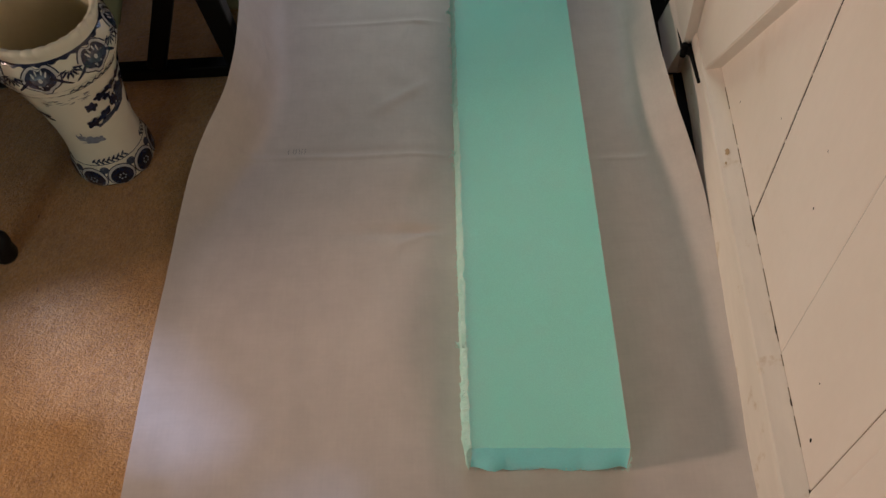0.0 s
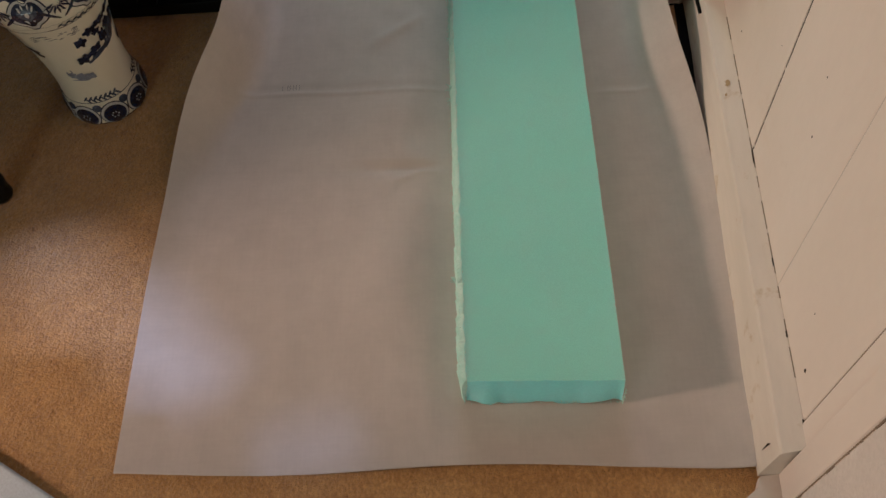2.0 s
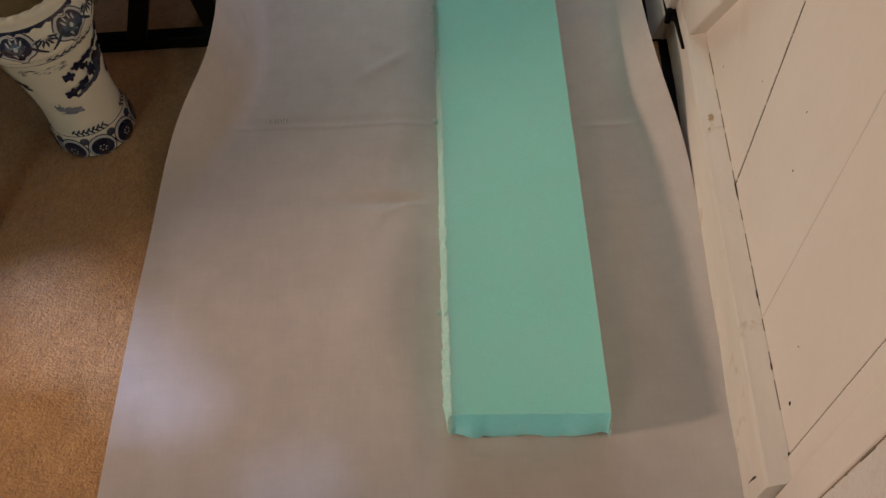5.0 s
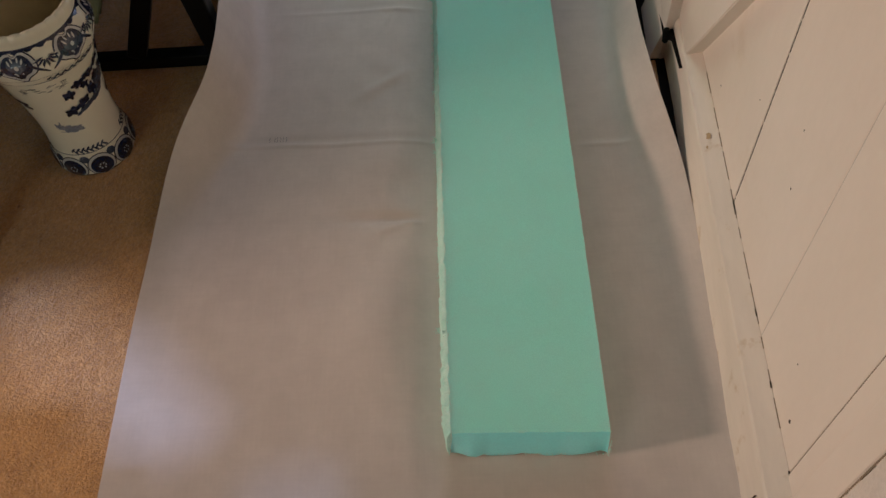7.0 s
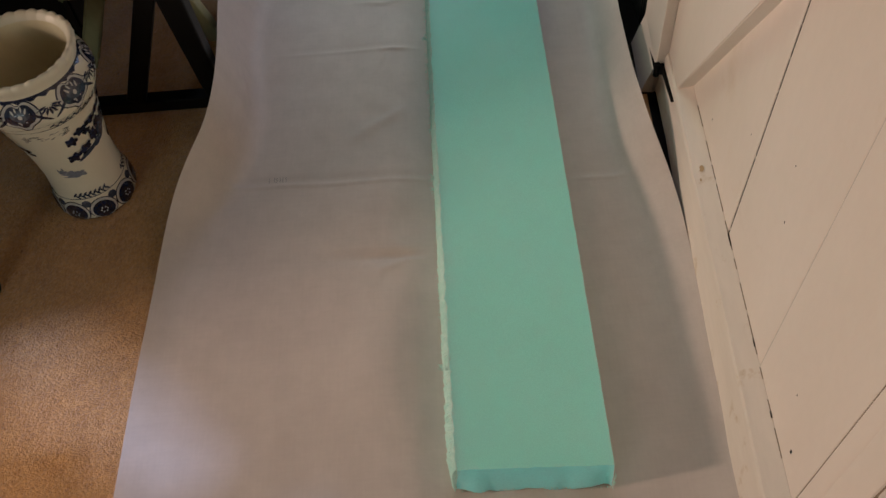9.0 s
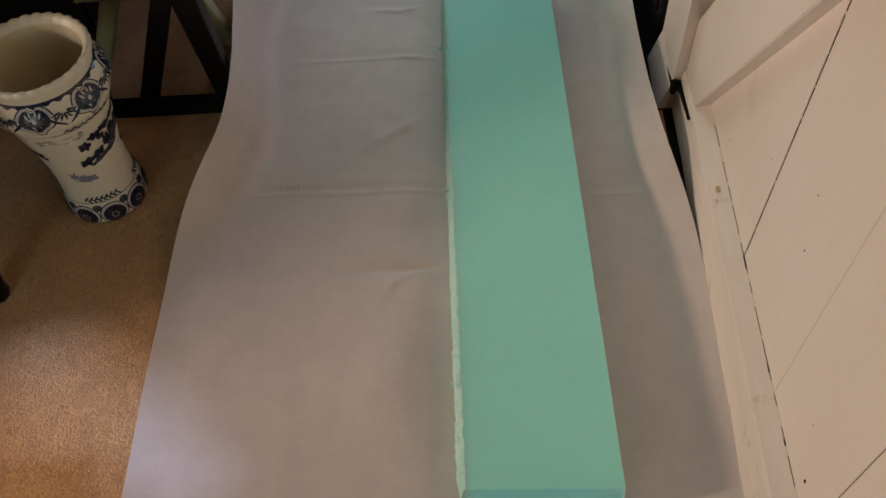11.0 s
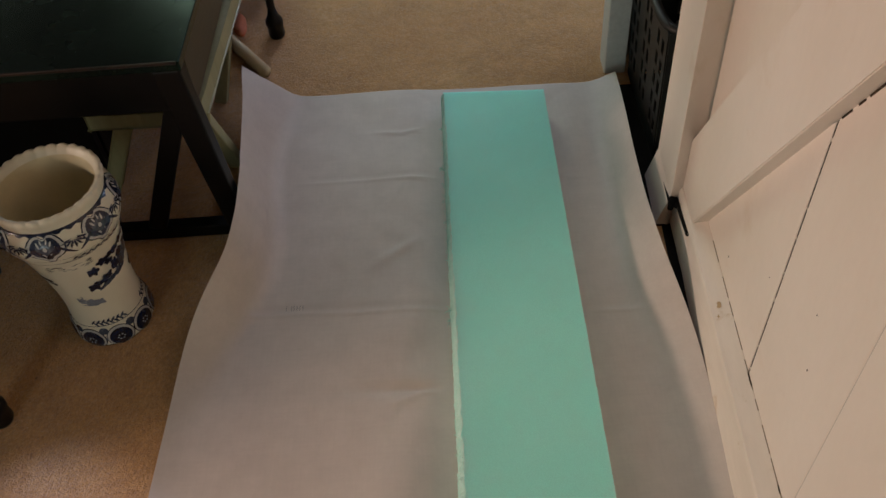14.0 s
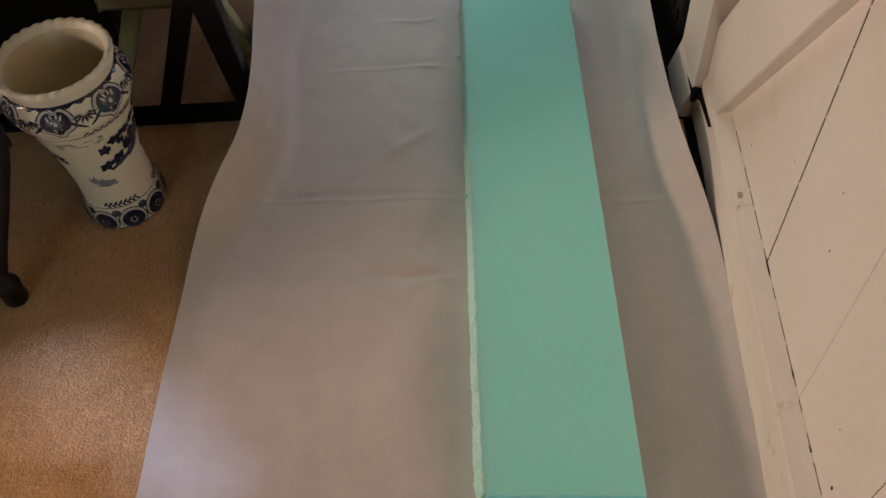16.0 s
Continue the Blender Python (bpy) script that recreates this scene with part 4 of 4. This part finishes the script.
        if math.sin(a * 3.5 + 0.7) > -0.2:
            blob(lines, a, 0.1885 + 0.0016 * (1 if k % 2 else -1), 0.0046, 0.0014, rnd, 0.0008, 0.7 if k % 2 else -0.7, 10)
        if math.sin(a * 4 + 0.2) > -0.2:
            blob(lines, a, 0.0478 + 0.0016 * (1 if k % 2 else -1), 0.0042, 0.0014, rnd, 0.0008, 0.7 if k % 2 else -0.7, 10)
    for k in range(30):
        a = face - 0.75 + 0.85 * rng.random()
        blob(lines, a, 0.160 + 0.013 * rng.random(), 0.0026 + 0.0020 * rng.random(), 0.00045, rnd, 0.0006, 0.05, 8)
    part("leaf_border", lines, INK_GREY, v, "fine leaf sprays, lines and dashes")["kind"] = "stuff"

    # flower sprays
    spray = ((-0.024, 0.004, 0.0060, 0.0060, 0), (-0.014, 0.011, 0.0070, 0.0050, 0), (-0.003, 0.013, 0.0080, 0.0045, 0), (0.009, 0.017, 0.0090, 0.0036, 0.4), (0.018, 0.026, 0.0050, 0.0080, 0),
             (-0.009, 0.006, 0.0050, 0.0035, 0), (-0.028, -0.014, 0.0075, 0.0048, 0.4), (-0.016, -0.010, 0.0085, 0.0044, 0.5), (-0.004, -0.003, 0.0050, 0.0085, 0.2), (0.004, 0.006, 0.0042, 0.0050, 0))
    wash = ((0.009, -0.004, 0.0125, 0.0105, 0), (0.000, -0.013, 0.0150, 0.0040, 0.3), (-0.016, -0.017, 0.0110, 0.0030, 0.3), (0.016, 0.004, 0.0070, 0.0070, 0))
    for turn_at, zc, size in ((0.64, 0.134, 1.55), (2.5, 0.136, 1.5), (-1.95, 0.134, 1.5)):
        c = face + turn_at
        dark, soft = bmesh.new(), bmesh.new()
        for i, (dx, dz, w, h, t) in enumerate(spray):
            blob(dark, c + dx * size / 0.060, zc + dz * size, w * size, h * size, rag(i * 1.7, 2.5), 0.0009 + 0.0001 * i, t)
        for i, (dx, dz, w, h, t) in enumerate(wash):
            blob(soft, c + dx * size / 0.060, zc + dz * size, w * size, h * size, rag(i * 2.1, 1.5), 0.0004 + 0.0001 * i, t)
        part("flower_spray", dark, COBALT, v, "dark blue flower spray")
        part("foliage_wash", soft, INK_GREY, v, "grey-blue foliage wash")
    for turn_at, zc, w, h in ((1.22, 0.098, 0.0060, 0.0105), (1.25, 0.168, 0.0070, 0.0100), (-1.12, 0.134, 0.0150, 0.0045), (-0.98, 0.128, 0.0080, 0.0030)):
        b = bmesh.new()
        for i in range(4):
            blob(b, face + turn_at + 0.06 * rng.gauss(0, 1), zc + 0.3 * h * rng.gauss(0, 1), w * rng.uniform(0.5, 0.9), h * rng.uniform(0.5, 0.9), rag(i * 2.3, 2), 0.0008 + 0.0001 * i)
        part("sprig", b, COBALT, v, "small dark blue sprig")
    deer = bmesh.new()
    for i, (dx, dz, w, h) in enumerate(((0.0, 0.0, 0.0130, 0.0055), (0.009, -0.0035, 0.0120, 0.0055), (-0.009, 0.004, 0.0060, 0.0050), (-0.0135, 0.0075, 0.0016, 0.0040), (-0.007, 0.0100, 0.0012, 0.0045), (0.002, -0.0045, 0.0140, 0.0022))):
        blob(deer, face - 0.40 + dx / 0.052, 0.086 + dz, w, h, rag(i * 1.3, 2), 0.0006 + 0.0001 * i)
    part("animal_print", deer, INK_LIGHT, v, "grey-blue animal shape")
    # medallions round the foot
    M = 9
    for k in range(M):
        a = face - 0.12 + 2 * math.pi * k / M
        b = bmesh.new()
        blob(b, a, 0.0198, 0.0206, 0.0192, rnd, 0.0006)
        part("medallion_rim", b, COBALT, v)
        b = bmesh.new()
        blob(b, a, 0.0198, 0.0190, 0.0180, rnd, 0.0009)
        part("medallion_line", b, INK_PALE, v, "pale line inside the medallion")
        b = bmesh.new()
        blob(b, a, 0.0190, 0.0160, 0.0150, rnd, 0.0013)
        part("medallion", b, COBALT, v)
        for s in range(6):
            q = 2 * math.pi * s / 6
            blob(light, a + 0.0045 * math.cos(q) / 0.0585, 0.0190 + 0.0045 * math.sin(q), 0.0013, 0.0013, rnd, 0.0019, 0, 8)
        b = bmesh.new()
        blob(b, a + math.pi / M, 0.0345, 0.0065, 0.0055, rnd, 0.0009)
        part("spandrel_dot", b, INK_GREY, v)
    part("white_dots", light, INK_PALE, v, "pale dots in hearts and medallions")["kind"] = "stuff"
    return v


build_vase()

# ---- dark low table ----


def build_table():
    t = thing("low_table", "low dark-stained wooden table with a worn reflective top", "table", pose(-0.321, 1.142, 0))
    H = 0.370
    D = 0.86
    part("tabletop", box(-0.66, 0.0, 0.0, D, H - 0.016, H, 0.003, 3), TABLE_TOP, t, "worn dark glossy top with scratches")
    part("front_apron", box(-0.62, -0.040, 0.006, 0.026, H - 0.088, H - 0.017, 0.002), DARK_WOOD, t)
    part("side_apron", box(-0.030, -0.008, 0.047, D - 0.046, H - 0.105, H - 0.017, 0.002), SIDE_WOOD_LIT, t, "side apron, olive-brown in place of reflected light")
    # Dark panels below are added to keep the space under the table dark.
    part("shade_back", box(-0.62, -0.040, D - 0.03, D - 0.01, 0.004, H - 0.017, 0.002), DARK_WOOD, t)
    part("shade_panel", box(-0.64, -0.265, 0.19, 0.21, 0.004, H - 0.017, 0.002), DARK_WOOD, t)
    part("shade_panel", box(-0.275, -0.262, 0.212, D - 0.05, 0.004, H - 0.017, 0.002), DARK_WOOD, t)
    part("shade_end", box(-0.650, -0.630, 0.05, D - 0.05, 0.004, H - 0.017, 0.002), DARK_WOOD, t)
    for x0, y0, splay in ((-0.046, 0.004, 0.024), (-0.656, 0.004, -0.02), (-0.046, D - 0.045, 0.0), (-0.656, D - 0.045, -0.02)):
        leg = box(x0, x0 + 0.042, y0, y0 + 0.030, -0.003, H - 0.0165, 0.004)
        for q in leg.verts:
            q.co.x += splay * (H - 0.1 - q.co.z) / (H - 0.1) if q.co.z < H - 0.1 else 0
            if x0 > -0.1 and q.co.x < x0 + 0.045 and q.co.z < 0.2:
                q.co.x += 0.012 if q.co.x - splay < x0 + 0.02 else 0
        part("leg", leg, DARK_WOOD, t)
    part("stretcher", box(-0.613, -0.004, 0.010, 0.034, 0.012, 0.036, 0.003), DARK_WOOD, t)
    part("strut", bar((-0.028, 0.022, H - 0.075), (-0.135, 0.022, 0.034), 0.022, 0.030, (0.9, 0, 0.4)), DARK_WOOD, t, "slanting strut under the table")
    part("worn_edge", box(-0.655, -0.004, -0.0012, 0.003, H - 0.004, H + 0.0006, 0.0008, 1), WORN, t, "reddish-brown worn front edge")
    # scratches and dust on the top
    dust = bmesh.new()
    rng = random.Random(8)
    for _ in range(22):
        x, y, r = rng.uniform(-0.30, -0.01), rng.uniform(0.02, 0.3), rng.uniform(0.0003, 0.0008)
        bmesh.ops.create_circle(dust, cap_ends=True, radius=r, segments=5, matrix=Matrix.Translation((x, y, H + 0.0006)))
    scratch = bmesh.new()
    for _ in range(30):
        a, x, y, ln, bow = rng.uniform(-0.9, 2.2), rng.uniform(-0.17, -0.02), rng.uniform(0.03, 0.20), rng.uniform(0.008, 0.03), rng.uniform(-0.0006, 0.0006)
        prev = None
        for k in range(7):
            u = (k / 6 - 0.5) * ln
            w = bow * (1 - (2 * k / 6 - 1) ** 2)
            px, py = x + u * math.cos(a) - w * math.sin(a), y + u * math.sin(a) + w * math.cos(a)
            row = [scratch.verts.new((px + d * 0.00022 * math.sin(a), py - d * 0.00022 * math.cos(a), H + 0.0005)) for d in (-1, 1)]
            if prev:
                scratch.faces.new((prev[0], prev[1], row[1], row[0]))
            prev = row
    part("scratches", scratch, SCRATCH, t, "fine pale scratches in the varnish")["kind"] = "stuff"
    part("dust_specks", dust, INK_LIGHT, t, "pale specks of dust")["kind"] = "stuff"
    return t


build_table()


def build_stool():
    s = thing("folding_stool", "pale beech folding stool pushed under the dark table", "stool")
    part("side_rail", bar((-0.349, 1.215, 0.222), (-0.328, 1.631, 0.236), 0.020, 0.036), DIMMED_BEECH, s)
    part("leg", bar((-0.345, 1.223, 0.205), (-0.351, 1.345, -0.002), 0.020, 0.026, (1, 0, 0)), DIMMED_BEECH, s)
    part("crossbar", bar((-0.543, 1.269, 0.186), (-0.366, 1.262, 0.188), 0.022, 0.030, (0, 0, 1), 0.005), DIMMED_BEECH, s)
    part("leg", bar((-0.492, 1.275, 0.171), (-0.574, 1.298, -0.002), 0.022, 0.024, (0, 1, 0)), DIMMED_BEECH, s)
    part("side_rail", bar((-0.508, 1.400, 0.172), (-0.532, 1.653, 0.205), 0.018, 0.024), DIMMED_BEECH, s)
    part("crossbar", bar((-0.532, 1.640, 0.215), (-0.333, 1.630, 0.235), 0.022, 0.030), DIMMED_BEECH, s)
    part("leg", bar((-0.356, 1.623, 0.21), (-0.409, 1.531, -0.002), 0.022, 0.024, (1, 0, 0)), DIMMED_BEECH, s)
    return s


build_stool()

rubber = bmesh.new()
bmesh.ops.create_uvsphere(rubber, u_segments=18, v_segments=12, radius=1.0)
for v in rubber.verts:
    v.co = Vector((v.co.x * 0.016, v.co.y * 0.045, 0.012 + v.co.z * 0.012)) + Vector((0.003 * wobble(v.co, 2), 0, 0))
rubber_ob = mesh_object("slipper", rubber, RED_RUBBER, smooth=True)
rubber_ob.matrix_world = pose(-0.401, 1.780, 0, 0, 0, 14)

stick = bmesh.new()
bmesh.ops.create_cone(stick, cap_ends=True, segments=20, radius1=0.013, radius2=0.013, depth=0.30)
bmesh.ops.bevel(stick, geom=[e for e in stick.edges if len(e.link_faces) == 2 and any(len(f.verts) > 4 for f in e.link_faces)], offset=0.004, segments=2, affect='EDGES')
stick_ob = mesh_object("wooden_rod", stick, ROD_WOOD, smooth=True)
stick_ob.matrix_world = Matrix.Translation((-0.410, 1.719, 0.0125)) @ Vector((-0.09, 0.125, 0)).to_track_quat('Z', 'Y').to_matrix().to_4x4()
tagged(stick_ob, "short pale round wooden rod lying on the carpet", "rod")
tagged(rubber_ob, "faded red slipper toe on the carpet by the stool", "slipper")


def build_desk():
    d = thing("desk", "desk on slim black iron legs with bulbous feet", "desk")
    a, b = Vector((-0.630, 0.822, 0)), Vector((-0.316, 1.745, 0))
    along = (b - a).normalized()
    side = Vector((-along.y, along.x, 0))
    turn = math.degrees(math.atan2(along.y, along.x)) - 90
    for p, bow in ((a, (0.083, 0.062)), (b, (0.0, 0.0)), (a + side * 0.62, (0, 0)), (b + side * 0.62, (0, 0))):
        leg = part("leg", tube([(p.x + bow[0] * k, p.y + bow[1] * k, z) for k, z in ((0, 0.05), (0.22, 0.10), (0.62, 0.18), (0.94, 0.25), (1, 0.30), (1, 0.72))], 0.0085), IRON, d, smooth=True)
        foot = lathe([(0.0, 0.0), (0.015, 0.0), (0.0175, 0.006), (0.0165, 0.024), (0.0185, 0.030), (0.0185, 0.040), (0.0150, 0.047), (0.0110, 0.055), (0.0085, 0.066), (0.0, 0.068)], 24)
        bmesh.ops.remove_doubles(foot, verts=foot.verts[:], dist=1e-5)
        for v in foot.verts:
            v.co += Vector((p.x, p.y, 0))
        part("foot", foot, IRON, leg, "bulbous black iron foot", True)
    part("rail", bar(b + Vector((0, 0, 0.125)), b + side * 0.62 + Vector((0, 0, 0.125)), 0.016, 0.022), IRON, d, "black iron rail between two legs")
    # Desktop is unseen, inferred from the legs; it also shades the low table.
    mid = (a + b) / 2 + side * 0.33
    top = part("desktop", box(-0.34, 0.42, -0.48, 0.58, 0.715, 0.74, 0.004), DARK_WOOD, d)
    top.matrix_world = pose(mid.x, mid.y, 0, 0, 0, turn)
    return d


build_desk()

# ---- perforated black basket in the alcove ----


def build_basket():
    k = thing("laundry_basket", "black perforated plastic laundry basket standing in the alcove", "basket", pose(0.495, 1.408, 0.0))
    H, SX, SY = 0.262, 0.102, 0.130

    def wall_face(name, normal, half, off, slots):
        """One tapered side: solid plastic with slot groups cut out as real gaps."""
        bm = bmesh.new()
        cols, rows = 17, 19
        keep = {}

        def place(i, j):
            h = H * j / rows
            spread = 0.94 + 0.06 * j / rows
            a = (2 * i / cols - 1) * half * spread
            d = off * spread
            return {'-x': (-d, a, h), '+x': (d, -a, h), '-y': (-a, -d, h), '+y': (a, d, h)}[normal]

        def vert(i, j):
            if (i, j) not in keep:
                keep[i, j] = bm.verts.new(place(i, j))
            return keep[i, j]

        for i in range(cols):
            for j in range(rows):
                hole = slots and 2 <= j < 17 and 1 <= i < cols - 1 and (i % 6) in (1, 3) and (j % 3) in (0, 1)
                if not hole:
                    bm.faces.new((vert(i, j), vert(i + 1, j), vert(i + 1, j + 1), vert(i, j + 1)))
        ob = part(name, bm, PLASTIC, k)
        so = ob.modifiers.new("thickness", 'SOLIDIFY')
        so.thickness, so.offset = 0.0025, -1.0
        return ob

    wall_face("side", '-x', SY, SX, True)
    wall_face("side", '+x', SY, SX, True)
    wall_face("end", '-y', SX, SY, False)
    wall_face("end", '+y', SX, SY, True)
    part("base", box(-SX * 0.85, SX * 0.85, -SY * 0.85, SY * 0.85, 0.0, 0.004, 0), PLASTIC, k)
    rim = bmesh.new()
    rows = []
    n = 56
    for q in range(n):
        a = 2 * math.pi * q / n
        c, s = math.cos(a), math.sin(a)
        e = 0.35
        x = math.copysign(abs(c) ** e, c) * (SX + 0.004)
        y = math.copysign(abs(s) ** e, s) * (SY + 0.004)
        d = Vector((c, s, 0))
        rows.append([rim.verts.new(Vector((x, y, H)) + d * 0.009 * math.cos(t) + Vector((0, 0, 0.009 * math.sin(t)))) for t in np.linspace(0, 2 * math.pi, 9)[:-1]])
    for q in range(n):
        p, r = rows[q], rows[(q + 1) % n]
        for i in range(8):
            rim.faces.new((p[i], r[i], r[(i + 1) % 8], p[(i + 1) % 8]))
    bmesh.ops.recalc_face_normals(rim, faces=rim.faces[:])
    part("rim", rim, PLASTIC, k, "rounded black rim", True)
    return k


build_basket()

# ---- flat white cloth by the near corner, daylight's blue put into its colour ----
cloth = box(-0.30, 0.0, -0.30, 0.0, 0.0, 0.010, 0.005, 3)
for v in cloth.verts:
    v.co += Vector((0.003 * wobble(v.co, 14), 0.003 * wobble(v.co, 14, 5), 0.002 * wobble(v.co, 20)))
cloth_ob = mesh_object("folded_cloth", cloth, BLUED_CLOTH, smooth=True)
cloth_ob.matrix_world = pose(-0.436, 0.366, 0.0, 0, 0, -31)
tagged(cloth_ob, "folded white cotton cloth, tinted blue for daylight, on the carpet", "cloth")

# ---- unseen floor lamp, added at the warm spot: reflector head on a slim black pole ----
lamp = thing("added_lamp", "unseen floor lamp added for the warm light, reflector on a black pole", "lamp", pose(LAMP[0], LAMP[1], 0))
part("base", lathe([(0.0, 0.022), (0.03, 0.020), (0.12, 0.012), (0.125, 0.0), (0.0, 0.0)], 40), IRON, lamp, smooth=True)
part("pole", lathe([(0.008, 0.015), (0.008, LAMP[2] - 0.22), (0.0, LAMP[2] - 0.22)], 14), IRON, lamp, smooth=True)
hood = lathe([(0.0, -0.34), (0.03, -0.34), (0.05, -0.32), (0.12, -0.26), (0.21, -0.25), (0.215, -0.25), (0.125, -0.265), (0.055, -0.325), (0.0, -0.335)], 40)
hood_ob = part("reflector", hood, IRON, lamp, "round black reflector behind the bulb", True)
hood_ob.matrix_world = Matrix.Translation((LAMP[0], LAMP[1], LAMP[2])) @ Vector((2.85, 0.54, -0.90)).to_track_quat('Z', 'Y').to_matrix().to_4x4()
